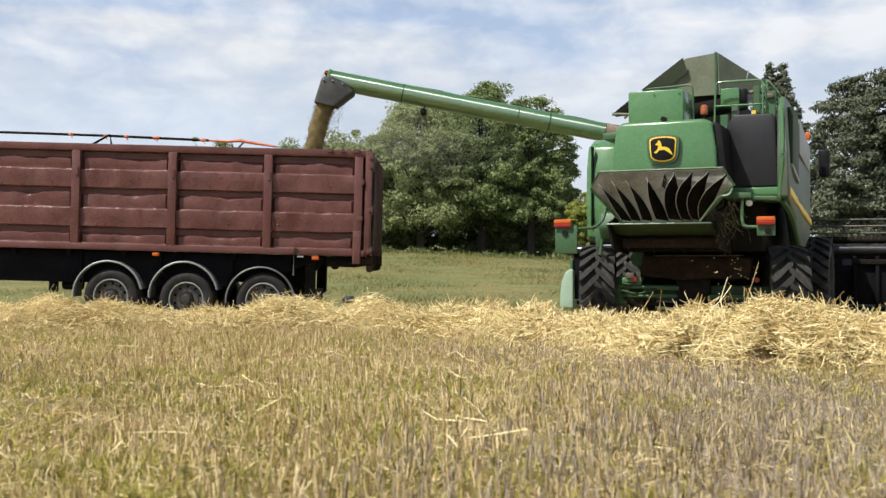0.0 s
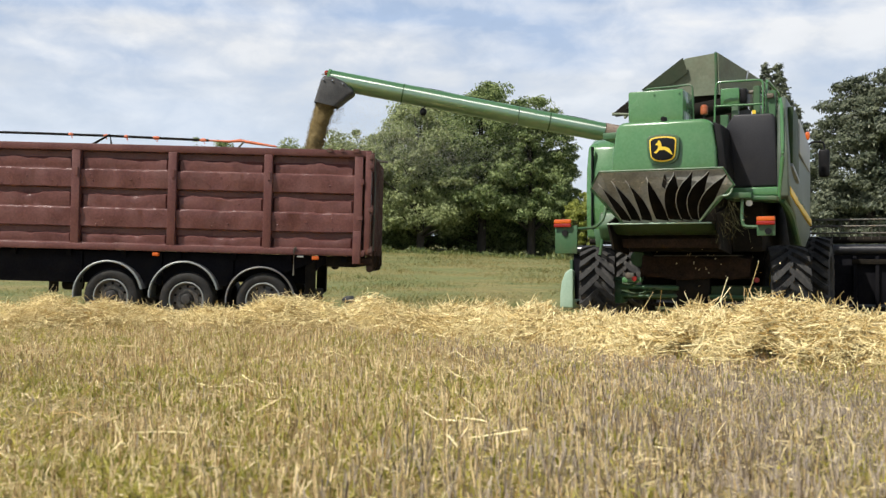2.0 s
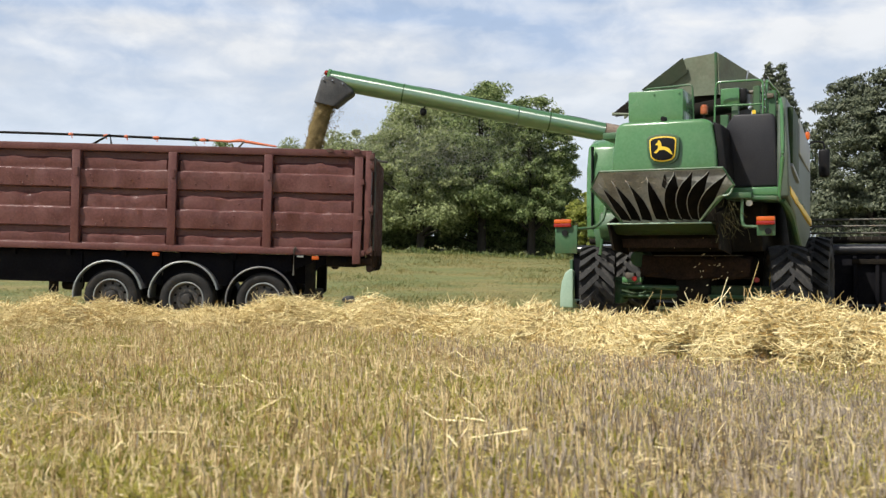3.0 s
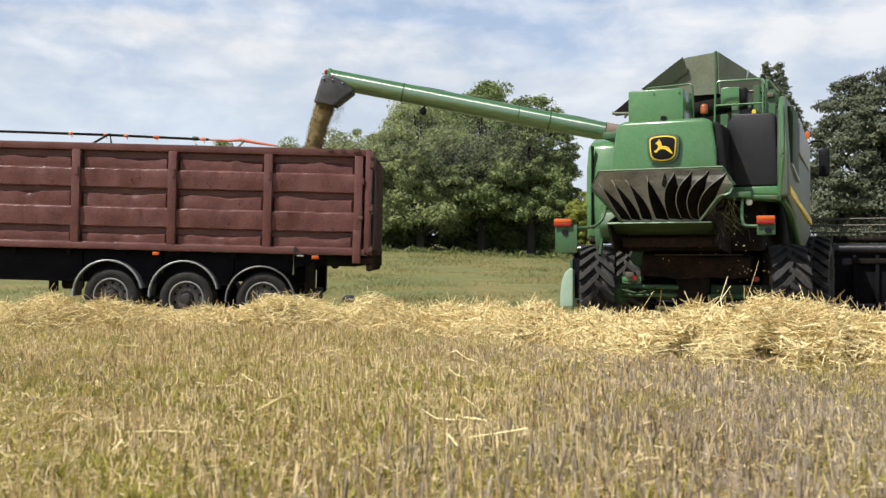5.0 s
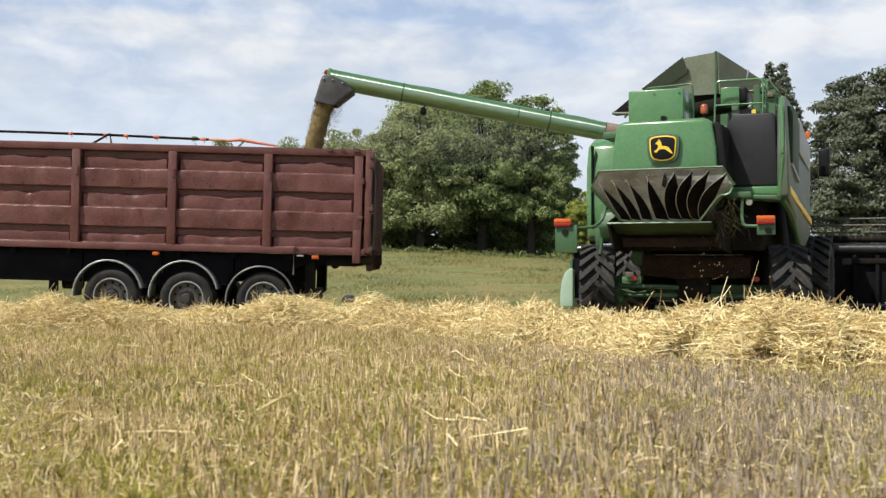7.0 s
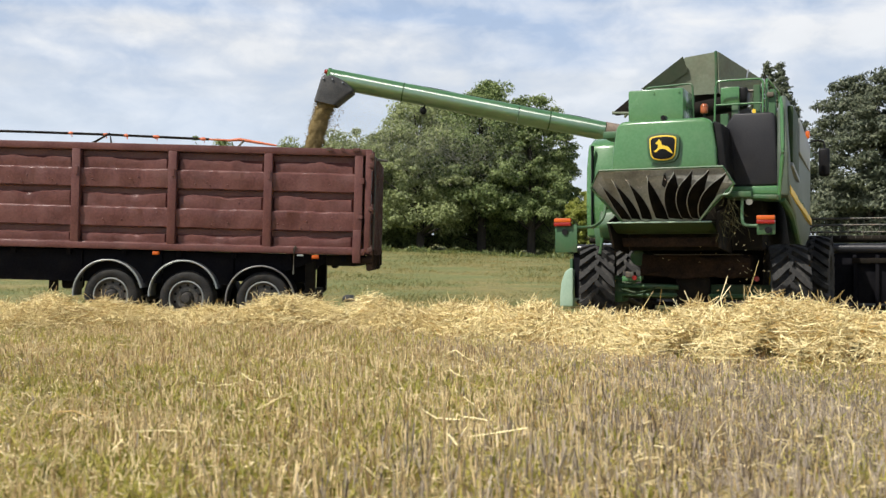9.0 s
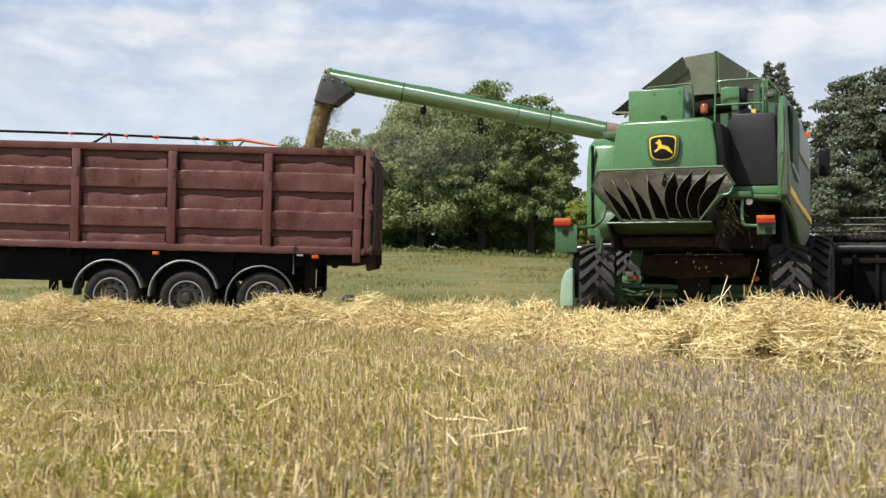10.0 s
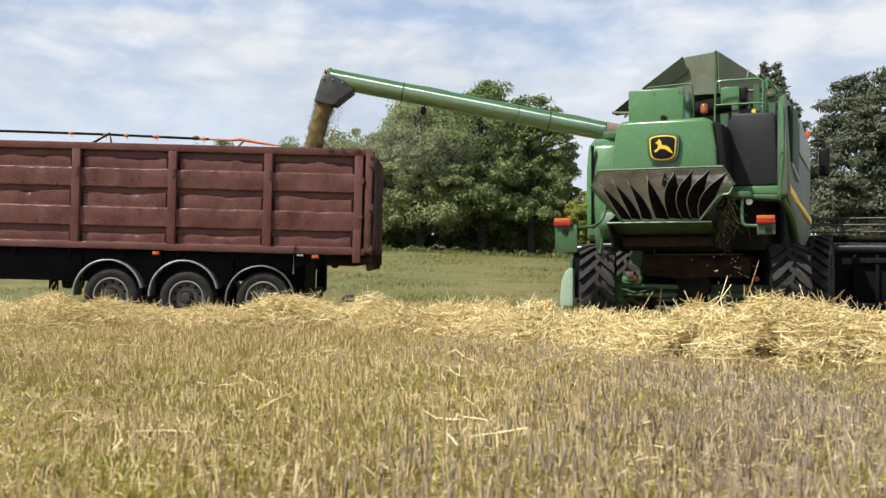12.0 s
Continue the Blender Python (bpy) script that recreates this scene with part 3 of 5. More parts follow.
windrow("straw_windrow", [(-9.0, 16.0, 0.9, 0.46), (-6.6, 16.0, 0.9, 0.50), (-5.5, 16.1, 0.9, 0.62), (-4.7, 16.2, 0.8, 0.42), (-3.6, 16.1, 0.7, 0.33), (-2.9, 15.9, 0.8, 0.50), (-2.4, 15.9, 0.8, 0.60), (-1.7, 15.9, 0.9, 0.46), (-1.1, 15.9, 0.9, 0.60), (-0.4, 15.6, 0.9, 0.42)],
        "low golden windrow of loose straw in front of the trailer", 21000, 11)
windrow("straw_windrow", [(-0.9, 15.8, 0.7, 0.40), (0.6, 14.9, 0.9, 0.48), (1.6, 13.9, 1.0, 0.50), (2.6, 12.9, 1.1, 0.50), (3.3, 11.75, 1.15, 0.62), (3.8, 11.35, 1.1, 0.75), (4.4, 11.1, 1.2, 0.66), (5.3, 10.95, 1.2, 0.58), (7.2, 10.95, 1.2, 0.55)],
        "tall golden windrow of loose straw behind the combine", 34000, 12, (3.70, 11.5, 0.55, 0.68), (0.006, 0.013))


# ---- the grain trailer ----
TRAILER = pose(-1.393, 17.48, 0.0, 0, 1.5, 0)
TOP, BOTTOM, LONG, WIDE = 2.99, 1.18, 9.6, 2.5


def course(a, b, c, d, fat):
    """One course of the pressed side, as (depth below the top, how far out, rib or not): recess a-b, rounded rib b-c, flat board c-d."""
    rib = [(b + f * (c - b), fat * k, 1) for f, k in ((0.02, 0.62), (0.09, 0.93), (0.34, 1.0), (0.70, 0.97), (0.985, 0.90))]
    board = [(c, 0.058, 0), (c + 0.003, 0.072, 0), (c + 0.010, 0.084, 0), (c + 0.022, 0.091, 0), (c + 0.034, 0.094, 0), ((c + d) / 2, 0.085, 0), (d - 0.02, 0.076, 0), (d - 0.003, 0.06, 0)]
    return [(a, 0, 0), (b, 0, 0)] + rib + board


PROFILE = course(0.13, 0.235, 0.425, 0.76, 0.064) + course(0.762, 0.85, 1.085, 1.43, 0.064) + course(1.432, 1.53, 1.69, 1.725, 0.064)


def side_panel(x0, x1, seed):
    """Pressed steel between two posts: sharp-topped boards and rounded, dented ribs between them."""
    bm = bmesh.new()
    cols = 60
    # the pressed ribs have ragged upper edges; each rib row knows the depth of its own edge
    lip_at, start = {}, 0.0
    for d, out, rib in PROFILE:
        if not rib:
            start = d
        lip_at[d] = start
    grid = []
    for i in range(cols + 1):
        u = i / cols
        x = x0 + (x1 - x0) * u
        edge = min(1.0, min(u, 1 - u) / 0.035)
        ease = math.sin(edge * math.pi / 2)
        line = []
        for d, out, rib in PROFILE:
            z = TOP - d
            dent = noise.fractal(Vector((x * 1.9 + seed * 7, z * 2.6, seed)), 0.9, 2.1, 3)
            fine = noise.noise(Vector((x * 7 + seed, z * 9, 3.0)))
            o = out
            if rib:
                ridge = max(0.0, 1.0 - (d - lip_at[d]) / 0.12)
                o = out * ease * (0.94 + 0.26 * dent)
                z += (0.060 * dent + 0.014 * math.sin(x * 4.2 + seed) + 0.010 * fine - 0.018) * ridge
            elif out > 0.01:
                o = out + 0.020 * dent + 0.006 * fine
                z += 0.010 * dent + 0.004 * fine
            line.append(bm.verts.new((x, 0.06 - 1.25 * o, z)))
        grid.append(line)
    for a, b in zip(grid, grid[1:]):
        for k in range(len(PROFILE) - 1):
            bm.faces.new((a[k], a[k + 1], b[k + 1], b[k]))
    # small weld warts
    rnd = random.Random(seed)
    for _ in range(18):
        px_, pd = rnd.uniform(x0 + 0.08, x1 - 0.08), rnd.choice((0.55, 0.63, 0.70, 1.19, 1.29, 1.36, 0.96))
        out = 0.083 if pd != 0.96 else 0.055
        ball((px_, 0.06 - 1.25 * out, TOP - pd + rnd.uniform(-0.03, 0.03)), (0.014, 0.012, 0.014), bm, 8)
    return bm


def road_wheel(parent, x, y, z):
    wheel = part("wheel", lathe([(0.11, -0.08), (0.105, 0.03), (0.085, 0.05), (0.075, 0.085), (0.0, 0.095)], 24, m=pose(0, 0, 0, 0, 0, -90)), RIM_DARK, parent, "dark greasy wheel hub")
    wheel.location = (x, y, z)
    wheel.scale = (0.95, 1, 0.95)
    tyre_profile = [(0.31, 0.02), (0.33, -0.01), (0.38, -0.03), (0.44, -0.03), (0.475, -0.01), (0.495, 0.03), (0.50, 0.08), (0.49, 0.085), (0.49, 0.10), (0.50, 0.105), (0.502, 0.19), (0.49, 0.195), (0.49, 0.21), (0.50, 0.215), (0.50, 0.30), (0.47, 0.36), (0.40, 0.38), (0.31, 0.35)]
    part("tyre", lathe(tyre_profile, 56, m=pose(0, -0.02, 0, 0, 0, 90)), TYRE_ROAD, wheel, "worn grey road tyre")
    rim = lathe([(0.315, 0.0), (0.30, -0.012), (0.285, 0.0), (0.275, 0.05), (0.255, 0.09), (0.215, 0.085), (0.20, 0.06), (0.13, 0.06), (0.10, 0.09)], 40, m=pose(0, -0.02, 0, 0, 0, 90))
    for k in range(10):
        a = k * math.pi / 5
        disc((0.165 * math.cos(a), 0.03, 0.165 * math.sin(a)), (0, 1, 0), 0.016, 0.05, 6, rim)
    part("rim_edge", lathe([(0.322, -0.006), (0.315, -0.022), (0.300, -0.022), (0.296, -0.004)], 40, m=pose(0, -0.02, 0, 0, 0, 90)), GREY_PANEL, wheel)
    part("rim", rim, RIM, wheel, "dirty steel rim with a ring of nuts")
    for k in range(10):
        a = (k + 0.5) * math.pi / 5
        # flat dark discs stand in for the shade inside the holes
        part("hand_hole", disc((0.235 * math.cos(a), 0.066, 0.235 * math.sin(a)), (0, 1, 0), 0.024, 0.01, 10), SOOT_SHADE, wheel)
    return wheel


def build_trailer():
    t = thing("grain_trailer", TRAILER, "oxide-red three-axle grain trailer with ribbed dented steel sides", "trailer")
    posts = [-0.115, -1.665, -3.305, -4.957, -6.61, -8.27, -9.55]
    for k, (a, b) in enumerate(zip(posts, posts[1:])):
        part("side_panel", side_panel(b + 0.07, a - 0.07, k + 1), MAROON, t)
    for x in posts:
        bm = box(x - 0.072, x + 0.072, -0.10, 0.06, BOTTOM + 0.04, TOP - 0.115, 0.012)
        if x > -0.5:
            box(x + 0.03, x + 0.10, -0.125, -0.10, TOP - 0.60, TOP - 0.50, 0.006, 1, bm)
            box(x + 0.0, x + 0.09, -0.125, -0.10, TOP - 1.20, TOP - 1.14, 0.006, 1, bm)
        else:
            box(x - 0.005, x + 0.05, -0.125, -0.10, TOP - 0.56, TOP - 0.41, 0.006, 1, bm)
        part("post", bm, MAROON, t)
    part("top_rail", box(-LONG, 0.10, -0.075, 0.07, TOP - 0.125, TOP, 0.018), MAROON, t)
    part("bottom_rail", box(-LONG, 0.02, -0.115, 0.10, BOTTOM - 0.01, BOTTOM + 0.10, 0.015), MAROON, t)
    part("side_wall", box(-LONG, 0.0, 0.092, 0.12, BOTTOM, TOP - 0.02, 0), MAROON_DARK, t)
    far = box(-LONG, 0.0, WIDE - 0.08, WIDE, BOTTOM, TOP, 0.01)
    part("far_side_wall", far, MAROON_DARK, t)
    for x, w in ((-0.62, 0.05), (-0.40, 0.03), (-0.16, 0.06)):
        part("rail_bracket", box(x - w, x + w, -0.125, -0.09, TOP - 0.05, TOP + 0.012, 0.006, 1), MAROON_DARK, t)
    part("front_wall", box(-LONG - 0.06, -LONG, 0, WIDE, BOTTOM, TOP + 0.1, 0.01), MAROON_DARK, t)
    part("floor", box(-LONG, 0.0, 0.1, WIDE - 0.08, BOTTOM, BOTTOM + 0.06, 0), MAROON_DARK, t)
    gate = box(0.03, 0.10, 0.10, WIDE - 0.1, BOTTOM - 0.05, TOP - 0.06, 0.012)
    gate_part = part("tailgate", gate, MAROON_DARK, t, "shabby brown steel tailgate with ribs")
    for i in range(6):
        y = 0.30 + i * 0.38
        part("gate_rib", box(0.10, 0.17, y - 0.04, y + 0.04, BOTTOM, TOP - 0.1, 0.01, 1), MAROON_DARK, gate_part)
    for z in (1.25, 1.75, 2.3, 2.85):
        part("gate_bar", box(0.095, 0.15, 0.12, WIDE - 0.12, z - 0.05, z + 0.05, 0.01, 1), MAROON_DARK, gate_part)
    corner = box(0.00, 0.105, -0.09, 0.10, BOTTOM + 0.02, TOP - 0.03, 0.012)
    part("corner_post", corner, MAROON, t)
    low = box(-0.19, -0.05, -0.13, 0.02, BOTTOM - 0.14, BOTTOM + 0.42, 0.014)
    part("corner_gusset", low, MAROON, t)
    for z in (TOP - 0.12, TOP - 0.28, TOP - 1.02, TOP - 1.72):
        h = box(0.07, 0.15, -0.125, -0.02, z - 0.04, z + 0.04, 0.008)
        disc((0.13, -0.09, z), (0, 0, 1), 0.022, 0.16, 8, h)
        part("hinge", h, MAROON_DARK, t)
    latch = pipe([(0.14, 0.05, TOP - 0.1), (0.16, 0.03, TOP - 0.5), (0.15, 0.04, BOTTOM)], 0.018)
    pipe([(0.14, 0.5, TOP - 0.12), (0.34, 0.55, TOP - 0.14)], 0.02, 8, latch)
    part("latch_rod", latch, STEEL_WORN, t)
    shelf = box(-0.12, 0.14, -0.05, WIDE, BOTTOM - 0.15, BOTTOM - 0.04, 0.02)
    for y in (0.0, 0.35, 0.8, 1.5, 2.2):
        box(0.04, 0.18, y - 0.03, y + 0.04, BOTTOM - 0.20, BOTTOM + 0.10, 0.015, 1, shelf)
        disc((0.10, y, BOTTOM - 0.22), (0, 1, 0), 0.055, 0.07, 12, shelf)
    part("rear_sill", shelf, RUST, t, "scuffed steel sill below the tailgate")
    for i in range(10):
        x = -0.35 - i * 0.95
        part("cross_member", box(x - 0.04, x + 0.04, 0.05, WIDE - 0.05, BOTTOM - 0.12, BOTTOM + 0.0, 0.0), CHASSIS, t)
    rails = box(-LONG, -1.06, 0.55, 0.75, 0.66, BOTTOM - 0.02, 0.01)
    box(-LONG, -1.06, 1.75, 1.95, 0.66, BOTTOM - 0.02, 0.01, 1, rails)
    box(-LONG, -1.08, 0.75, 1.75, 0.74, 0.95, 0.01, 1, rails)
    part("chassis", rails, CHASSIS, t)
    for a, b in ((-9.5, -4.88), (-4.86, -3.50), (-3.48, -2.26)):
        part("side_skirt", box(a, b, 0.13, 0.16, 0.60, BOTTOM - 0.03, 0.01), CHASSIS, t)
    brace = plate([(-2.24, 0.14, BOTTOM - 0.03), (-2.24, 0.14, 0.75), (-1.36, 0.14, 0.86), (-0.61, 0.14, BOTTOM - 0.03)], 0.03)
    part("side_skirt", brace, CHASSIS, t)
    part("rear_beam", box(-0.66, -0.13, 0.12, WIDE - 0.1, BOTTOM - 0.20, BOTTOM - 0.015, 0.02), SOOT_SHADE, t, "dark steel beam below the tailgate")
    leg = box(-1.02, -0.85, 0.16, 0.3, 0.46, BOTTOM - 0.02, 0.01)
    box(-1.10, -0.72, 0.10, 0.36, 0.40, 0.50, 0.035, 3, leg)
    box(-1.06, -0.88, 2.1, 2.3, 0.46, BOTTOM - 0.02, 0.01, 1, leg)
    box(-1.04, -0.92, 0.16, 2.3, 0.42, 0.54, 0.02, 1, leg)
    part("underrun_bar", leg, SOOT_SHADE, t, "dark steel under-run bar")
    strut = plate([(-0.86, 0.20, BOTTOM - 0.02), (-0.86, 0.20, 0.86), (-0.80, 0.20, 0.96), (-0.68, 0.20, 1.02), (-0.50, 0.20, BOTTOM - 0.12), (-0.44, 0.20, BOTTOM - 0.02)], 0.04)
    part("brace", strut, CHASSIS, t)
    part("prop_bar", pipe([(-1.14, -0.13, BOTTOM + 0.09), (-1.16, -0.13, BOTTOM + 0.12), (-1.18, -0.13, BOTTOM + 0.09), (-1.185, -0.13, BOTTOM - 0.36)], 0.016, 8), STEEL_WORN, t, "bare steel rod")
    part("marker_lamp", box(-0.88, -0.76, -0.13, -0.05, BOTTOM - 0.085, BOTTOM - 0.025, 0.012), AMBER, t, "orange side marker lamp")
    part("marker_lamp", box(-3.60, -3.49, -0.13, -0.05, BOTTOM - 0.09, BOTTOM - 0.03, 0.012), AMBER, t, "orange side marker lamp")
    part("reflector", box(-1.13, -1.02, -0.125, -0.10, BOTTOM - 0.05, BOTTOM - 0.02, 0.004, 1), GREY_PANEL, t)
    part("hook", ball((-0.52, 0.3, BOTTOM - 0.2), (0.07, 0.07, 0.05)), SOOT_SHADE, t)
    for x, z, arch, paint in ((-1.71, 0.375, -0.02, CHASSIS), (-3.03, 0.355, 0.06, FENDER), (-4.33, 0.375, 0.02, FENDER)):
        road_wheel(t, x, 0.03, z)
        far_wheel = road_wheel(t, x, WIDE - 0.03, z)
        far_wheel.rotation_euler = (0, 0, math.pi)
        part("axle", pipe([(x, 0.15, z), (x, WIDE - 0.15, z)], 0.07, 10), SOOT_SHADE, t)
        arc = lathe([(0.575, 0.0), (0.590, -0.03), (0.600, 0.0), (0.606, 0.40), (0.590, 0.40), (0.585, 0.02)], 30, m=pose(0, 0, 0, 0, 0, 90), arc=radians(172), closed=True)
        fender = part("fender", arc, paint, t, "black arched fender" if paint is CHASSIS else "dusty grey arched fender")
        lip = lathe([(0.570, -0.035), (0.585, -0.05), (0.604, -0.035), (0.60, -0.01)], 30, m=pose(0, 0, 0, 0, 0, 90), arc=radians(172), closed=True)
        part("fender_lip", lip, GREY_PANEL if paint is FENDER else FENDER, fender)
        fender.location = (x - 0.04, -0.03, z + arch)
        fender.rotation_euler = (0, radians(-4), 0)
    part("jockey_leg", box(-5.48, -5.36, 0.2, 0.36, 0.42, 0.7, 0.015), SOOT_SHADE, t)
    part("air_tank", disc((-5.16, 0.5, 0.56), (1, 0, 0), 0.11, 0.35, 16, None, 0.03), SOOT_SHADE, t)
    heap = bmesh.new()
    bmesh.ops.create_grid(heap, x_segments=60, y_segments=20, size=0.5)
    for v in heap.verts:
        x, y = -LONG / 2 + v.co.x * (LONG - 0.1), WIDE / 2 + v.co.y * (WIDE - 0.3)
        d = math.hypot(x + 1.1, y - 1.25)
        v.co = Vector((x, y, 1.55 + 0.75 * math.exp(-d * d / 2.2) + 0.03 * noise.noise(Vector((x * 3, y * 3, 0)))))
    ob = new("grain_heap", finish("grain_heap", heap, GRAIN))
    ob.matrix_basis = TRAILER
    tagged(ob, "heap of threshed golden grain inside the trailer", "grain", kind="stuff")


def build_tarp_pole():
    t = thing("tarp_roll", TRAILER @ pose(0.14, 0, 0), "dark roll-over pole with torn orange tarpaulin along the trailer top", "tarpaulin pole")
    z = TOP + 0.085
    part("pole", pipe([(-9.4, 0.25, z + 0.11), (-6.0, 0.22, z + 0.095), (-4.6, 0.2, z + 0.08), (-2.9, 0.2, z + 0.045)], 0.022, 8), SOOT_SHADE, t)
    part("tarp_end", pipe([(-2.92, 0.2, z + 0.045), (-2.55, 0.2, z + 0.035), (-2.36, 0.2, z + 0.055), (-2.05, 0.2, z + 0.01), (-1.72, 0.18, z - 0.035)], [0.016, 0.020, 0.028, 0.024, 0.016], 8), TARP, t, "rolled orange tarpaulin end")
    stay = pipe([(-4.88, 0.05, TOP - 0.01), (-4.62, 0.18, z + 0.10), (-4.56, 0.1, TOP - 0.01)], 0.02, 8)
    part("stay", stay, SOOT_SHADE, t)
    part("stay", pipe([(-2.38, 0.1, TOP - 0.01), (-2.28, 0.2, z + 0.05)], 0.018, 8), STEEL_WORN, t)
    rnd = random.Random(4)
    for x in (-5.30, -4.70, -4.34, -3.82, -3.0):
        lift = 0.045 + 0.0195 * (-2.9 - x)
        bm = ball((x, 0.19, z + lift), (rnd.uniform(0.04, 0.07), 0.035, rnd.uniform(0.026, 0.036)), None, 10)
        pipe([(x + 0.02, 0.18, z + lift - 0.01), (x + 0.03, 0.17, z + lift - 0.065)], 0.010, 6, bm)
        for v in bm.verts:
            v.co += Vector((1, 1, 1)) * 0.012 * noise.noise(v.co * 30)
        part("tarp_tie", bm, TARP, t)


build_trailer()
build_tarp_pole()


def build_stone():
    bm = bmesh.new()
    bmesh.ops.create_icosphere(bm, subdivisions=3, radius=1)
    for v in bm.verts:
        v.co *= 1 + 0.35 * noise.fractal(v.co * 1.5, 0.8, 2.0, 3)
        v.co = Vector((v.co.x * 0.16, v.co.y * 0.12, v.co.z * 0.12 + 0.05))
    ob = new("field_stone", finish("field_stone", bm, CHUTE_RUBBER))
    ob.matrix_basis = pose(-2.3, 25.0, rise(-2.3, 25.0))
    tagged(ob, "dark grey field stone lying in the meadow grass", "stone")


build_stone()

# ---- the combine harvester ----
COMBINE = pose(3.83, 15.40, 0.0, 0, 0, -25)


def field_tyre(radius, width):
    """The rounded carcass of a tractor tyre; its lugs are pieces of their own."""
    r0, w = radius - 0.07, width / 2
    bm = lathe([(r0 * 0.55, -w * 0.75), (r0 * 0.62, -w * 0.95), (r0 * 0.82, -w * 1.02), (r0 * 0.95, -w * 0.92), (r0 * 0.99, -w * 0.6), (r0, 0), (r0 * 0.99, w * 0.6), (r0 * 0.95, w * 0.92), (r0 * 0.82, w * 1.02), (r0 * 0.62, w * 0.95), (r0 * 0.55, w * 0.75)], 48)
    return bm


def tyre_lug(radius, width, lugs, side):
    """One slanting bar of the tread, rooted in the carcass at angle nought."""
    r0, w = radius - 0.07, width / 2
    step = 2 * math.pi / lugs
    half = step * 0.23
    bm = bmesh.new()

    def at(x, ang, h):
        drop = 0.035 * radius * (abs(x) / w) ** 3
        r = r0 + h - drop
        return (x, r * math.cos(ang), r * math.sin(ang))

    low, high = [], []
    for x, da in [(0.03 * side * -1, 0.0), (0.35 * w * side, 0.55 * step), (0.7 * w * side, 0.95 * step), (1.0 * w * side, 1.20 * step)]:
        low.append((bm.verts.new(at(x, da - half * 1.25, -0.012)), bm.verts.new(at(x, da + half * 1.25, -0.012))))
        high.append((bm.verts.new(at(x, da - half, 0.075)), bm.verts.new(at(x, da + half, 0.075))))
    for i in range(3):
        (l0, l1), (m0, m1) = low[i], low[i + 1]
        (h0, h1), (n0, n1) = high[i], high[i + 1]
        for f in ((h0, h1, n1, n0), (l0, h0, n0, m0), (l1, m1, n1, h1)):
            bm.faces.new(f)
    bm.faces.new((low[0][0], low[0][1], high[0][1], high[0][0]))
    bm.faces.new((low[3][1], low[3][0], high[3][0], high[3][1]))
    bmesh.ops.recalc_face_normals(bm, faces=bm.faces)
    return finish("lug", bm, TYRE)


def field_wheel(parent, x, y, radius, width, lugs):
    hub = part("wheel", disc((0, 0, 0), (1, 0, 0), radius * 0.22, width * 0.8, 20, None, 0.01), GREEN_DULL, parent)
    hub.location = (x, y, radius)
    part("tyre", field_tyre(radius, width), TYRE, hub, "dusty black tractor tyre with chevron lugs")
    for side in (-1, 1):
        lug = tyre_lug(radius, width, lugs, side)
        for k in range(lugs):
            ob = new("lug", lug)
            ob.parent = hub
            ob.rotation_euler = ((k + (0.5 if side > 0 else 0)) * 2 * math.pi / lugs, 0, 0)
    w = width / 2
    part("rim", lathe([(radius * 0.56, -w * 0.78), (radius * 0.50, -w * 0.6), (radius * 0.44, -w * 0.2), (0.02, -w * 0.1), (0.02, w * 0.1), (radius * 0.44, w * 0.2), (radius * 0.5, w * 0.6), (radius * 0.56, w * 0.78)], 32), YELLOW, hub, "yellow steel rim")
    return hub


def slab(outline, x0, x1, bevel=0.02):
    """A sheet whose outline is given as (y, z), from x0 to x1."""
    bm = bmesh.new()
    a = [bm.verts.new((x0, y, z)) for y, z in outline]
    b = [bm.verts.new((x1, y, z)) for y, z in outline]
    bm.faces.new(a)
    bm.faces.new(b[::-1])
    n = len(a)
    for i in range(n):
        bm.faces.new((a[i], b[i], b[(i + 1) % n], a[(i + 1) % n]))
    bmesh.ops.recalc_face_normals(bm, faces=bm.faces)
    if bevel:
        bmesh.ops.bevel(bm, geom=bm.edges[:], offset=bevel, segments=3, profile=0.5, affect="EDGES")
    return bm


def wedge_front(outline, y0, y1, bevel=0.02):
    """A block whose outline is given as (x, z), from y0 to y1."""
    bm = bmesh.new()
    a = [bm.verts.new((x, y0, z)) for x, z in outline]
    b = [bm.verts.new((x, y1, z)) for x, z in outline]
    bm.faces.new(a)
    bm.faces.new(b[::-1])
    n = len(a)
    for i in range(n):
        bm.faces.new((a[i], b[i], b[(i + 1) % n], a[(i + 1) % n]))
    bmesh.ops.recalc_face_normals(bm, faces=bm.faces)
    if bevel:
        bmesh.ops.bevel(bm, geom=bm.edges[:], offset=bevel, segments=3, profile=0.5, affect="EDGES")
    return bm


def shield(cx, cz, w, h, y0, y1):
    pts = [(-0.42, 0.44), (-0.2, 0.49), (0, 0.5), (0.2, 0.49), (0.42, 0.44), (0.49, 0.36), (0.48, 0.0), (0.44, -0.3), (0.34, -0.43), (0.15, -0.49), (0, -0.5), (-0.15, -0.49), (-0.34, -0.43), (-0.44, -0.3), (-0.48, 0.0), (-0.49, 0.36)]
    return wedge_front([(cx + a * w, cz + b * h) for a, b in pts], y0, y1, 0.004)


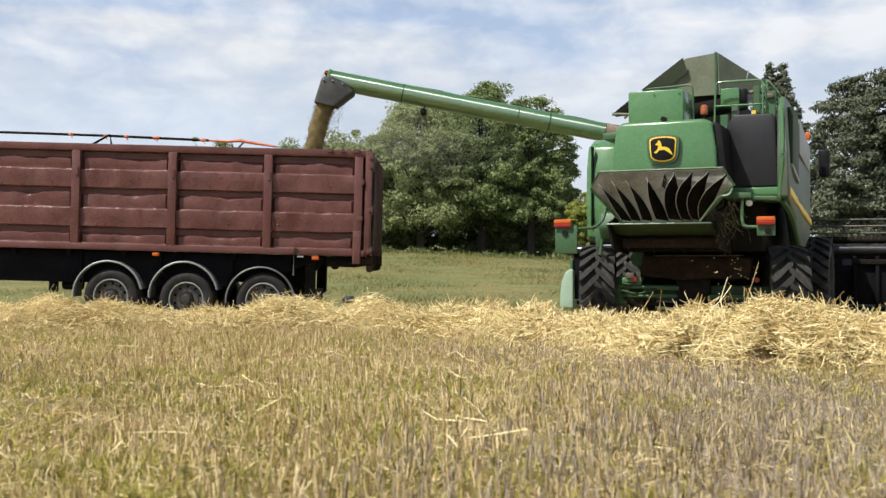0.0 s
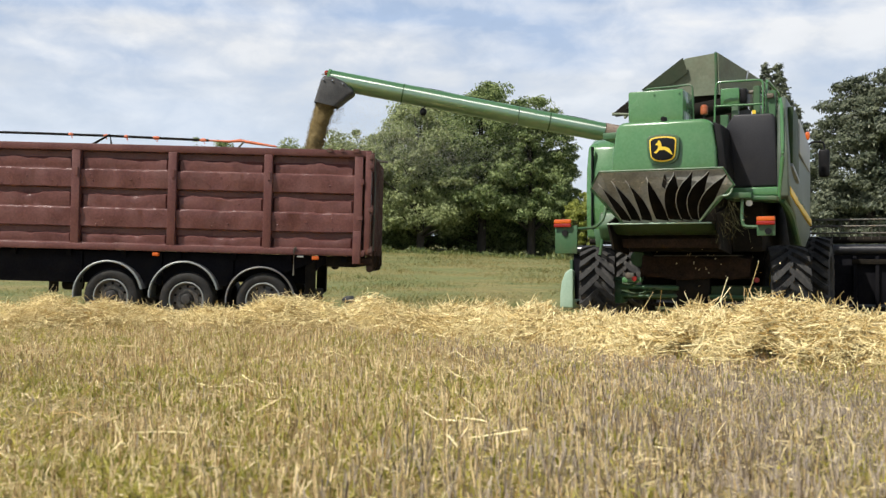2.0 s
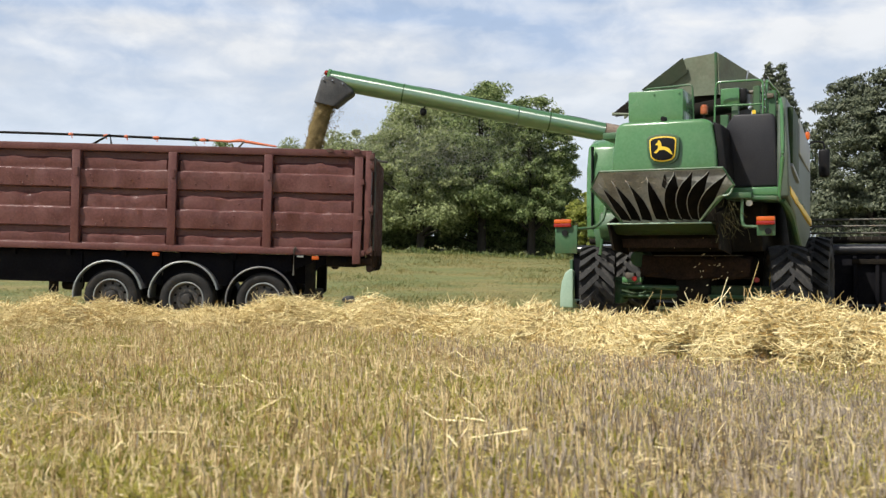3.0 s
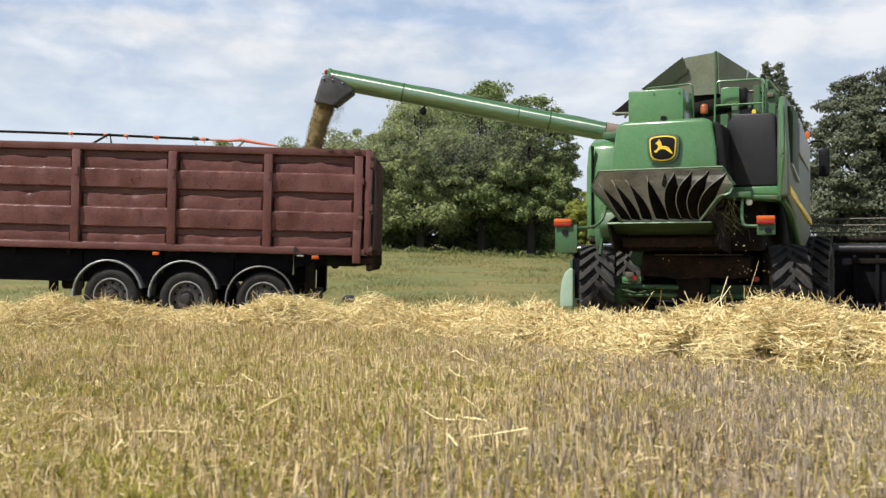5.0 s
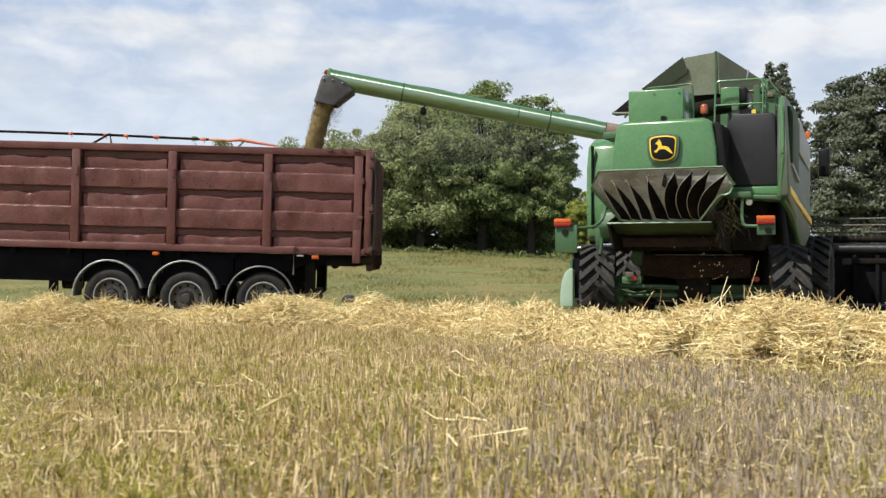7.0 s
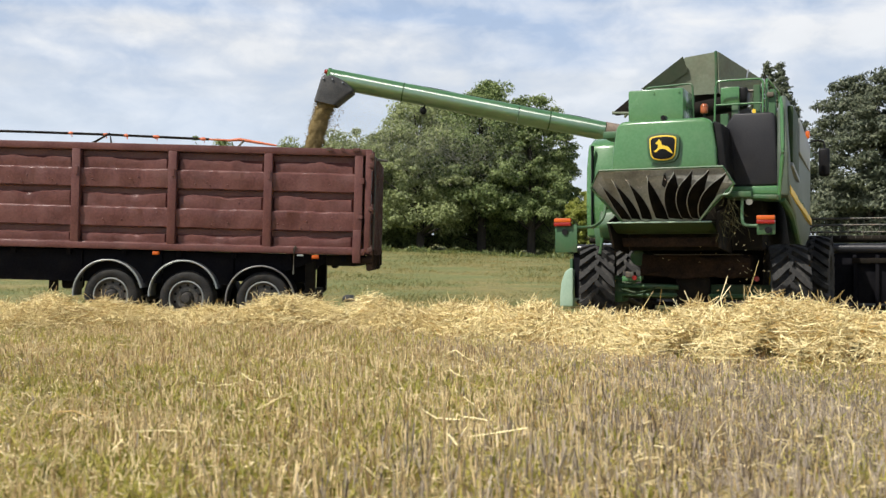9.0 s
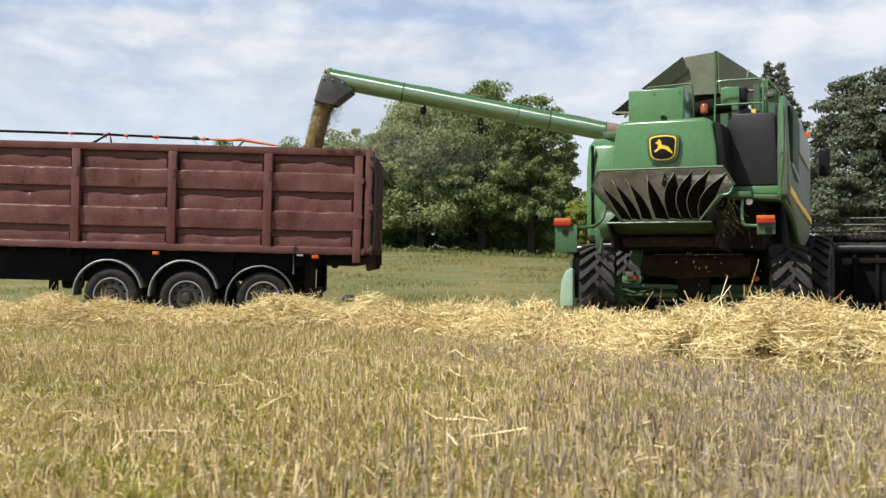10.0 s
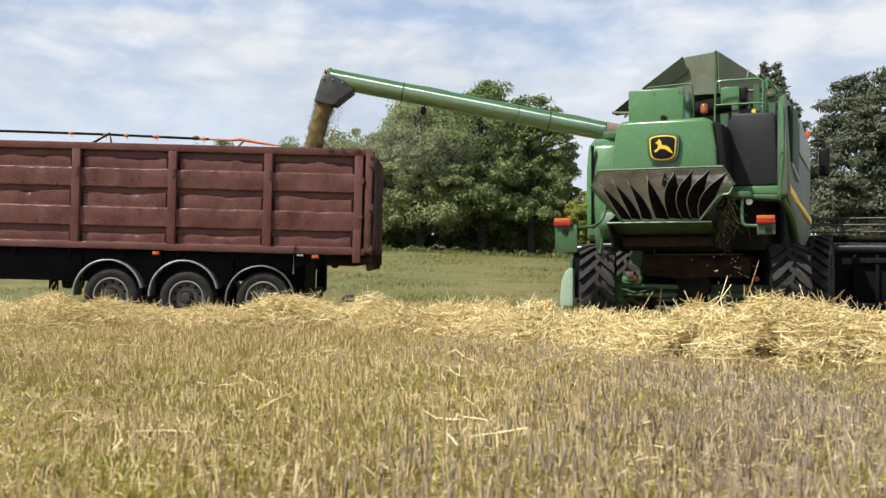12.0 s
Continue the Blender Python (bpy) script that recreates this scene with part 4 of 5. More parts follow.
def build_combine():
    c = thing("combine_harvester", COMBINE, "green combine harvester seen from behind, unloading grain, with yellow trim", "combine harvester")
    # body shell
    # these blocks are coloured near-black to give the shade below the machine
    part("separator_body", box(-1.05, 1.05, -0.55, 4.2, 1.25, 2.95, 0.03), SOOT_SHADE, c, "dark shaded machine body")
    part("underbody", box(-0.95, 0.95, 0.45, 4.2, 0.55, 1.3, 0.03), SOOT_SHADE, c)
    hood = wedge_front([(-0.90, 2.20), (-0.90, 2.60), (-0.84, 3.00), (-0.76, 3.075), (0.40, 3.075), (0.50, 3.02), (0.56, 2.65), (0.58, 2.20)], -1.52, -0.5, 0.055)
    for v in hood.verts:
        if v.co.y < -1.2:
            v.co.y += 0.05 * ((v.co.x + 0.16) / 0.7) ** 2 + 0.10 * max(0, (v.co.z - 2.5)) ** 2
    part("rear_hood", hood, GREEN, c, "bright green moulded rear hood")
    side = wedge_front([(0.585, 2.25), (0.565, 2.65), (0.51, 3.02), (0.62, 2.98), (0.70, 2.25)], -1.42, -0.5, 0.02)
    part("hood_side", side, BLACK, c)
    part("badge_recess", shield(-0.15, 2.665, 0.46, 0.42, -1.535, -1.48), GREEN_DULL, c)
    badge = part("badge", shield(-0.15, 2.665, 0.38, 0.35, -1.552, -1.50), YELLOW, c, "yellow-edged black shield badge")
    part("badge_field", shield(-0.15, 2.665, 0.345, 0.315, -1.560, -1.51), BLACK, badge)
    emblem = wedge_front([(-0.27, 2.62), (-0.24, 2.605), (-0.19, 2.65), (-0.12, 2.65), (-0.06, 2.61), (-0.01, 2.575), (-0.02, 2.61), (-0.06, 2.67), (-0.10, 2.69), (-0.16, 2.70), (-0.17, 2.75), (-0.20, 2.79), (-0.22, 2.76), (-0.25, 2.73), (-0.21, 2.71), (-0.22, 2.66)], -1.566, -1.55, 0.0)
    part("badge_mark", emblem, YELLOW, badge)
    lamp = box(-0.20, -0.14, -1.40, -1.30, 3.075, 3.13, 0.01)
    disc((-0.17, -1.42, 3.095), (0, 1, 0), 0.035, 0.06, 12, lamp)
    part("work_lamp", lamp, BLACK, c, "small black work lamp")
    # left side panel
    left = slab([(-0.05, 1.45), (-0.10, 2.0), (-0.08, 2.55), (0.02, 2.92), (0.3, 3.05), (4.2, 3.05), (4.2, 1.45)], -1.70, -1.12, 0.06)
    part("side_panel", left, GREEN, c, "glossy green side panel")
    part("panel_gap", box(-1.60, -1.575, -0.135, -0.05, 1.6, 2.9, 0.005, 1), BLACK, c)
    lowleft = slab([(-0.5, 1.42), (-0.62, 1.62), (-0.55, 1.85), (0.5, 1.95), (0.5, 1.35)], -1.35, -0.98, 0.05)
    part("fuel_tank", lowleft, GREEN_DULL, c)
    part("tank_cap", box(-1.28, -1.10, -0.5, -0.3, 1.88, 1.95, 0.02), BLACK, c)
    part("side_plate", plate([(-1.50, -0.3, 1.60), (-1.38, -0.3, 1.58), (-1.36, -0.3, 1.32), (-1.46, -0.3, 1.32)], 0.03, None, 0.005), GREEN_DULL, c)
    # right side: black screen, grey flank
    screen = wedge_front([(0.60, 2.16), (0.575, 3.00), (0.60, 3.06), (0.68, 3.19), (1.20, 3.18), (1.25, 3.13), (1.29, 2.16)], -0.78, -0.5, 0.025)
    part("engine_screen", screen, SCREEN, c, "matt black plastic rear cover")
    under = wedge_front([(0.60, 2.15), (0.60, 2.04), (1.30, 2.02), (1.31, 2.15)], -0.82, -0.3, 0.025)
    part("rear_corner_panel", under, GREEN, c)
    # rearward reach is added so that the lip shades the right rear tyre
    part("corner_panel_lip", wedge_front([(0.62, 2.03), (0.62, 1.97), (1.30, 1.94), (1.32, 2.01)], -1.08, -0.3, 0.02), GREEN_DULL, c)
    flank = slab([(-0.85, 2.0), (-0.90, 2.6), (-0.80, 3.25), (-0.55, 3.44), (0.1, 3.40), (1.7, 3.12), (2.2, 2.95), (2.35, 2.6), (2.35, 1.5), (1.6, 1.25), (0.7, 1.3), (0.1, 1.75)], 1.28, 1.36, 0.04)
    for v in flank.verts:
        if v.co.x > 1.33:
            v.co.x += 0.08 * max(0, 1 - ((v.co.z - 2.2) / 1.3) ** 2)
    part("flank_panel", flank, FLANK, c, "dusty grey-green side panel")
    edge = pipe([(1.30, -0.83, 1.95), (1.36, -0.90, 2.6), (1.34, -0.82, 3.22), (1.30, -0.56, 3.40)], 0.026, 10, None, 0.1)
    part("flank_edge", edge, GREEN, c)
    part("flank_window", slab([(-0.52, 2.50), (-0.46, 3.30), (0.22, 3.24), (0.32, 2.33)], 1.38, 1.452, 0.008), SHADE_GREEN, c)
    part("flank_window_frame", slab([(-0.56, 2.44), (-0.54, 2.49), (0.35, 2.315), (0.35, 2.26)], 1.40, 1.458, 0.004), GREY_PANEL, c)
    part("flank_upper", slab([(0.5, 2.72), (0.5, 3.24), (2.1, 2.96), (2.1, 2.55)], 1.37, 1.446, 0.01), GREY_PANEL, c, "pale grey upper panel")
    stripe = slab([(-0.72, 2.04), (-0.74, 2.15), (2.33, 1.78), (2.33, 1.68)], 1.36, 1.450, 0.004)
    part("stripe", stripe, YELLOW, c, "yellow stripe along the flank")
    for a, b in ((0.2, 0.7), (0.9, 1.2)):
        part("stripe_lettering", slab([(a, 2.03 - a * 0.1), (a, 2.07 - a * 0.1), (b, 2.07 - b * 0.1), (b, 2.03 - b * 0.1)], 1.43, 1.4535, 0), GREEN_DULL, c)
    skirt = pipe([(1.33, -0.75, 1.97), (1.38, -0.15, 1.80), (1.40, 0.45, 1.45), (1.40, 1.0, 1.22)], 0.05, 8, None, 0.2)
    part("wheel_arch_edge", skirt, GREEN_DULL, c)
    # top deck
    part("deck", box(-1.3, 1.3, -0.52, 4.2, 2.95, 3.06, 0.02), GREEN_DULL, c)
    crate = box(-0.88, -0.06, -0.62, 0.25, 3.05, 3.64, 0.03)
    for x in (-0.49, -0.12):
        disc((x, -0.63, 3.58), (0, 1, 0), 0.016, 0.02, 8, crate)
    part("air_intake_box", crate, GREEN, c, "green sheet-metal box")
    part("handrail", pipe([(-0.72, -0.2, 3.64), (-0.70, -0.2, 3.73), (0.03, -0.4, 3.72), (0.05, -0.4, 3.06)], 0.015, 8, None, 0.06), GREEN_DULL, c)
    rail = pipe([(0.28, -0.02, 3.06), (0.30, -0.02, 3.79), (0.98, 0.0, 3.79), (0.98, 0.0, 3.06)], 0.016, 8, None, 0.08)
    pipe([(0.29, -0.02, 3.43), (0.98, 0.0, 3.43)], 0.014, 8, rail)
    part("handrail", rail, GREEN, c)
    rail2 = pipe([(1.02, 0.1, 3.06), (1.02, 0.1, 3.80), (1.10, 0.9, 3.70), (1.12, 1.0, 3.1)], 0.02, 8, None, 0.08)
    part("handrail", rail2, GREEN, c)
    part("valve_box", box(0.34, 0.62, 0.15, 0.55, 3.46, 3.72, 0.02), GREEN, c)
    part("valve_box_end", box(0.62, 0.72, 0.18, 0.52, 3.47, 3.71, 0.02), BLACK, c)
    frame_bars = box(0.52, 0.62, 0.05, 0.15, 3.05, 3.46, 0.01)
    box(0.80, 0.90, 0.3, 0.4, 3.05, 3.75, 0.01, 1, frame_bars)
    box(0.36, 0.48, 0.02, 0.1, 3.05, 3.30, 0.01, 1, frame_bars)
    box(1.06, 1.16, 0.0, 0.08, 3.05, 3.62, 0.01, 1, frame_bars)
    part("bracket", frame_bars, GREEN_DULL, c)
    part("warning_plate", box(0.83, 0.88, -0.02, 0.0, 3.22, 3.34, 0.003, 1), YELLOW, c)
    part("cooler_pipe", pipe([(0.66, 0.4, 3.68), (1.0, 0.35, 3.66), (1.12, 0.1, 3.5)], 0.028, 8, None, 0.08), STEEL_WORN, c)
    part("connector", box(1.04, 1.14, -0.06, 0.02, 3.50, 3.57, 0.015), STEEL_WORN, c)
    part("muffler", disc((0.12, 0.95, 3.55), (1, 0, 0.15), 0.13, 1.0, 18, None, 0.03), SOOT_SHADE, c, "sooty dark muffler")
    part("exhaust_pipe", pipe([(0.2, 0.9, 3.58), (0.55, 0.85, 3.66), (0.68, 0.8, 3.68)], 0.055, 12, None, 0.1), STEEL_WORN, c)
    dome = disc((0.22, -0.50, 3.30), (0, 0, 1), 0.055, 0.10, 14, None, 0.02)
    ball((0.22, -0.50, 3.35), (0.055, 0.055, 0.05), dome, 14)
    beacon = part("beacon", dome, BEACON, c, "orange flashing beacon")
    part("beacon_stem", pipe([(0.22, -0.50, 3.05), (0.22, -0.50, 3.26)], 0.018, 8), BLACK, beacon)
    # grain tank extension
    rear = plate([(-1.15, 1.25, 3.80), (0.10, 1.25, 3.80), (0.08, 1.20, 4.47), (-0.40, 1.20, 4.42), (-1.12, 1.25, 3.94)], 0.03)
    part("tank_panel", rear, GREEN_TANK, c, "faded green grain tank extension panel")
    fold = plate([(-1.12, 1.16, 3.95), (-0.42, 1.10, 4.42), (-0.36, 1.17, 4.18), (-0.62, 1.21, 4.02), (-1.05, 1.18, 3.92)], 0.02)
    # the fold's shade is put into its darker colour
    part("tank_fold", fold, TANK_SHADE, c)
    right = plate([(0.12, 1.22, 3.80), (0.10, 1.19, 4.47), (0.60, 2.6, 4.20), (0.52, 2.6, 3.80)], 0.03)
    part("tank_panel", right, GREEN_TANK, c)
    part("tank_strut", pipe([(0.46, 2.1, 4.30), (0.36, 2.0, 3.85)], 0.025, 8), STEEL, c)
    part("tank_corner", pipe([(0.10, 1.20, 3.80), (0.09, 1.18, 4.48)], 0.022, 8), GREEN_DULL, c)
    leftp = plate([(-1.15, 1.28, 3.80), (-1.12, 1.28, 3.95), (-1.72, 2.3, 3.74), (-1.72, 2.3, 3.64)], 0.03)
    part("tank_panel", leftp, GREEN_TANK, c)
    wing = plate([(-1.82, 2.0, 3.70), (-1.42, 2.0, 4.00), (-1.42, 2.0, 3.66), (-1.78, 2.0, 3.64)], 0.05)
    part("tank_wing", wing, SOOT_SHADE, c)
    part("tank_wing_edge", pipe([(-1.84, 1.97, 3.69), (-1.42, 1.97, 3.66)], 0.03, 8), GREEN_TANK, c)
    tank = wedge_front([(-1.35, 3.60), (-1.45, 3.68), (-1.2, 3.82), (0.30, 3.84), (0.40, 3.06), (-1.25, 3.06)], 1.35, 3.6, 0.03)
    part("grain_tank", tank, SOOT_SHADE, c, "dark grain tank")
    # unloading auger: from the left shoulder out to the spout
    inv = COMBINE.inverted()
    a, b = inv @ Vector((3.70, 18.75, 3.32)), inv @ Vector((-2.09, 18.60, 4.42))
    d = (b - a).normalized()
    auger = part("auger_elbow", pipe([a.lerp(b, -0.06), a.lerp(b, 0.125)], 0.178, 24), ELBOW, c, "long green unloading auger with a worn steel elbow")
    turn = d.to_track_quat("Z", "Y").to_matrix().to_4x4()
    reach = (b - a).length
    for u0, u1 in ((0.128, 0.302), (0.304, 0.40), (0.402, 0.765), (0.767, 1.0)):
        tube = part("tube_section", pipe([(0, 0, 0), (0, 0, reach * (u1 - u0))], 0.172, 40), GREEN_TUBE, auger, "green tube section")
        tube.matrix_basis = Matrix.Translation(a.lerp(b, u0)) @ turn
    for u in (0.302, 0.766):
        ring = disc(a.lerp(b, u), d, 0.178, 0.024, 28)
        part("seam_ring", ring, GREEN_DULL, auger)
    hose = bmesh.new()
    line = []
    for i in range(24):
        u = 0.02 + 0.72 * i / 23
        line.append(a.lerp(b, u) + Vector((0, 0, 0.174 + 0.006 * math.sin(i * 1.3))))
    pipe(line, 0.010, 6, hose)
    part("hydraulic_hose", hose, BLACK, auger)
    part("tube_tip_lamp", ball(b + Vector((-0.03, -0.02, 0.11)), (0.05, 0.05, 0.05)), RED_LAMP, auger, "small red tip lamp")
    part("tip_flange", disc(b, d, 0.182, 0.05, 28), GREEN, auger)
    lampb = a.lerp(b, 0.70) + Vector((0, -0.02, -0.27))
    wl = ball(lampb, (0.065, 0.065, 0.075), None, 12)
    pipe([lampb + Vector((0, 0, 0.04)), lampb + Vector((0.05, 0, 0.12))], 0.014, 6, wl)
    part("work_lamp", wl, BLACK, auger, "black work lamp under the tube")
    # rubber spout, bent downward and open below
    spout = bmesh.new()
    shape = [(-2.345, 3.98), (-2.27, 4.22), (-2.20, 4.45), (-2.02, 4.46), (-1.80, 4.36), (-1.585, 4.15), (-1.75, 4.03), (-1.93, 3.885)]
    near = [spout.verts.new(inv @ Vector((x, 18.60 - 0.20, z))) for x, z in shape]
    away = [spout.verts.new(inv @ Vector((x, 18.60 + 0.20, z))) for x, z in shape]
    spout.faces.new(near)
    spout.faces.new(away[::-1])
    for i in range(len(shape) - 1):
        spout.faces.new((near[i], near[i + 1], away[i + 1], away[i]))
    bmesh.ops.recalc_face_normals(spout, faces=spout.faces)
    bmesh.ops.bevel(spout, geom=[e for e in spout.edges if len(e.link_faces) == 2], offset=0.075, segments=4, profile=0.5, affect="EDGES")
    bmesh.ops.solidify(spout, geom=spout.faces[:], thickness=0.012)
    part("spout", spout, CHUTE_RUBBER, auger, "dark grey rubber unloading spout")
    for x, z in ((-2.17, 4.38), (-2.0, 4.36), (-1.82, 4.30)):
        part("spout_bolt", disc(inv @ Vector((x, 18.39, z)), inv.to_3x3() @ Vector((0, 1, 0)), 0.016, 0.03, 8), STEEL, auger)
    # straw spreader tailboard and its vanes
    board = plate([(-1.07, -1.88, 2.12), (-0.94, -1.92, 2.345), (0.73, -1.92, 2.345), (0.87, -1.88, 2.12), (0.35, -1.55, 1.655), (-0.72, -1.55, 1.655)], -0.02)
    tail = part("tailboard", board, BOARD, c, "worn grey-green steel straw-spreading tailboard")
    rim = pipe([(-0.72, -1.57, 1.655), (-1.07, -1.91, 2.12), (-0.94, -1.95, 2.345), (0.73, -1.95, 2.345), (0.87, -1.91, 2.12), (0.35, -1.57, 1.655)], 0.018, 6)
    part("board_edge", rim, GREEN_DULL, tail)
    # each vane: foot line on the board (bottom, middle, tip), reach of its free edge to the side, height of its tip
    # first four follow dark shadow slits; all are near-black for their shaded faces
    for foot, mid, tip, reach_low, reach_mid, high in (
            (-0.58, -0.72, -0.95, 0.12, 0.09, 0.74), (-0.45, -0.55, -0.77, 0.11, 0.09, 0.80), (-0.29, -0.36, -0.57, 0.12, 0.09, 0.80), (-0.06, -0.14, -0.28, 0.15, 0.11, 0.86),
            (0.13, 0.15, 0.09, 0.16, 0.19, 0.95), (0.26, 0.30, 0.33, 0.12, 0.19, 0.95), (0.37, 0.46, 0.55, 0.10, 0.20, 0.94), (0.43, 0.61, 0.78, 0.06, 0.18, 0.88)):
        vb = bmesh.new()
        lo, hi = [], []
        for j in range(13):
            w = j / 12
            x = foot * (1 - w) * (1 - 2 * w) + 4 * mid * w * (1 - w) + tip * w * (2 * w - 1)
            z = 1.67 + 0.66 * high * w
            y = -1.555 - 0.36 * min(1.0, (z - 1.655) / 0.47)
            out = (reach_low * (1 - w) ** 2 + 2 * (1.5 * reach_mid) * w * (1 - w)) * (1 - w ** 6) + 0.004
            lo.append(vb.verts.new((x, y - 0.004, z)))
            hi.append(vb.verts.new((x - out, y - 0.02 - 0.75 * out, z + 0.02)))
        for j in range(12):
            vb.faces.new((lo[j], lo[j + 1], hi[j + 1], hi[j]))
        edge = [tuple(v.co) for v in hi]
        bmesh.ops.solidify(vb, geom=vb.faces[:], thickness=0.006)
        part("vane", vb, SOOT_SHADE, tail, "thin curved steel vane, coloured near-black for shade")
        # thin pale strip paints the sunlit free edge of the vane
        part("lit_vane_edge", pipe(edge, 0.005, 6), BOARD, tail, "bright strip for the lit vane edge")
    part("vane", plate([(-0.10, -1.86, 2.20), (-0.03, -1.93, 2.29), (-0.01, -1.90, 2.17), (-0.02, -1.84, 2.06), (-0.09, -1.84, 2.13)], 0.006), SOOT_SHADE, tail)
    part("board_stay", pipe([(0.36, -1.60, 1.655), (0.66, -1.86, 1.98), (0.80, -1.86, 1.99), (0.86, -1.90, 2.12)], 0.011, 8, None, 0.05), GREEN_PALE, tail, "pale green steel stay")
    rng = np.random.default_rng(71)
    k = 26
    sx = rng.uniform(-0.95, 0.05, k)
    sz = 2.10 + 0.10 * rng.integers(0, 2, k) + rng.normal(0, 0.02, k)
    stuck = np.stack([sx, np.full(k, -1.945) + 0.3 * np.clip(2.13 - sz, 0, 1), sz], 1)
    v, f = stalks(rng, stuck, rng.uniform(0.03, 0.12, k), unit(np.stack([np.ones(k), rng.normal(0, 0.1, k), rng.normal(0.25, 0.5, k)], 1)), rng.uniform(0.003, 0.006, k))
    tagged(raw("stuck_straw", v.tolist(), f.tolist(), STUBBLE, c), "bits of straw stuck to the tailboard", kind="stuff")
    lip = box(-0.92, 0.52, -1.64, -1.56, 1.625, 1.645, 0.007)
    part("tailboard_hinge", lip, GREEN_PALE, c)
    chute = slab([(-1.60, 1.622), (-0.6, 1.622), (-0.6, 1.49), (-1.24, 1.49)], -0.88, 0.53, 0.008)
    # green darkened for the shade that the tailboard throws here
    part("chopper_hood", chute, SHADE_GREEN, c)
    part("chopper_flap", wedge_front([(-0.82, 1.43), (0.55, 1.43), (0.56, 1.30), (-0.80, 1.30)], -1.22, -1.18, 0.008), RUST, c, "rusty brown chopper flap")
    # chopper sides and walker box: shade behind the chopper is in their colour
    part("chopper_side", plate([(0.56, -1.6, 1.75), (0.56, -0.6, 1.9), (0.60, -0.6, 1.2), (0.60, -1.5, 1.28)], 0.03), SOOT_SHADE, c)
    part("chopper_side", plate([(-0.93, -1.6, 1.64), (-0.93, -0.6, 1.9), (-0.90, -0.6, 1.2), (-0.88, -1.5, 1.28)], 0.03), SOOT_SHADE, c)
    part("straw_walker_box", box(-0.82, 0.54, -1.40, -0.4, 1.66, 2.25, 0.02), SOOT_SHADE, c)
    rng = np.random.default_rng(70)
    k = 48
    hang = np.stack([rng.normal(0.66, 0.11, k), rng.normal(-1.40, 0.08, k), rng.uniform(1.50, 1.98, k)], 1)
    v, f = stalks(rng, hang, rng.uniform(0.12, 0.40, k), unit(np.stack([rng.normal(0.15, 0.6, k), rng.normal(0, 0.4, k), -np.ones(k)], 1)), rng.uniform(0.004, 0.008, k), bend=0.16)
    tagged(raw("caught_straw", v.tolist(), f.tolist(), DARK_STRAW, c), "straw caught on the chopper", kind="stuff")
    # tail lamps on brackets
    for x0, x1, zl in ((-1.80, -1.54, 1.22), (1.07, 1.31, 1.46)):
        bracket = part("lamp_plate", box(x0, x1 + (0.08 if x0 < 0 else 0), -1.30, -1.27, zl, 1.63, 0.012), GREEN_DULL, c, "green lamp bracket plate")
        part("tail_lamp", box(x0, x1, -1.36, -1.30, 1.605, 1.66, 0.012), RED_LAMP, bracket, "red tail lamp")
        part("indicator_lamp", box(x0, x1, -1.36, -1.30, 1.66, 1.72, 0.012), AMBER, bracket, "orange indicator lamp")
        part("reflector", disc(((x0 + x1) / 2 + 0.03, -1.31, 1.52), (0, 1, 0), 0.045, 0.03, 12), BLACK, bracket)
    part("lamp_arm", pipe([(-1.50, -1.25, 1.58), (-1.25, -1.1, 1.60), (-1.15, -1.0, 1.72), (-1.15, -0.8, 2.05)], 0.022, 8, None, 0.1), GREEN_DULL, c)
    part("lamp_arm", pipe([(1.10, -1.25, 1.58), (0.88, -1.2, 1.59), (0.85, -1.15, 1.70), (0.85, -1.1, 2.05)], 0.022, 8, None, 0.1), GREEN_DULL, c)
    part("lamp_beam", box(0.62, 0.98, -1.18, -1.0, 1.98, 2.06, 0.012), GREEN_DULL, c)
    part("lamp_post", pipe([(-1.35, -0.5, 1.20), (-1.28, -0.45, 1.70), (-1.3, -0.35, 2.15)], 0.025, 8, None, 0.1), GREEN_DULL, c)
    part("reverse_lamp", disc((0.93, -1.02, 1.92), (0, 1, 0), 0.045, 0.05, 16, None, 0.01), LENS, c, "small white reverse lamp")
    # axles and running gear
    # axle green is darkened for the shade under the body
    part("rear_axle", box(-1.2, 1.2, -0.14, 0.14, 0.52, 0.74, 0.02), SHADE_GREEN, c)
    part("axle_pivot", box(-0.25, 0.25, -0.25, 0.4, 0.45, 0.95, 0.03), SOOT_SHADE, c)
    part("steering_cylinder", pipe([(-1.1, -0.28, 0.72), (-0.2, -0.28, 0.70)], 0.035, 10), GREEN_DULL, c)
    part("track_rod", pipe([(-1.1, -0.22, 0.58), (1.1, -0.22, 0.58)], 0.03, 8), GREEN_DULL, c)
    part("axle_bracket", box(-1.05, -0.75, -0.35, -0.2, 0.78, 0.86, 0.01), GREEN, c)
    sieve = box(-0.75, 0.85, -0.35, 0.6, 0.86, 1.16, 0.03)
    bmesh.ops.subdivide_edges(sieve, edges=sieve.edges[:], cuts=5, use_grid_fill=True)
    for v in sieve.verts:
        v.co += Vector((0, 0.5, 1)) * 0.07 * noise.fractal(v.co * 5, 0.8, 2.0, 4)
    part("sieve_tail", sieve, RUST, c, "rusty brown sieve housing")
    part("sieve_edge", pipe([(-0.55, -0.38, 1.19), (0.75, -0.38, 1.19)], 0.008, 8), STEEL_WORN, c)
    for x in (-0.83, 0.95):
        part("red_reflector", disc((x, -0.45, 0.84), (0, 1, 0), 0.038, 0.03, 16), RED_LAMP, c, "round red reflector")
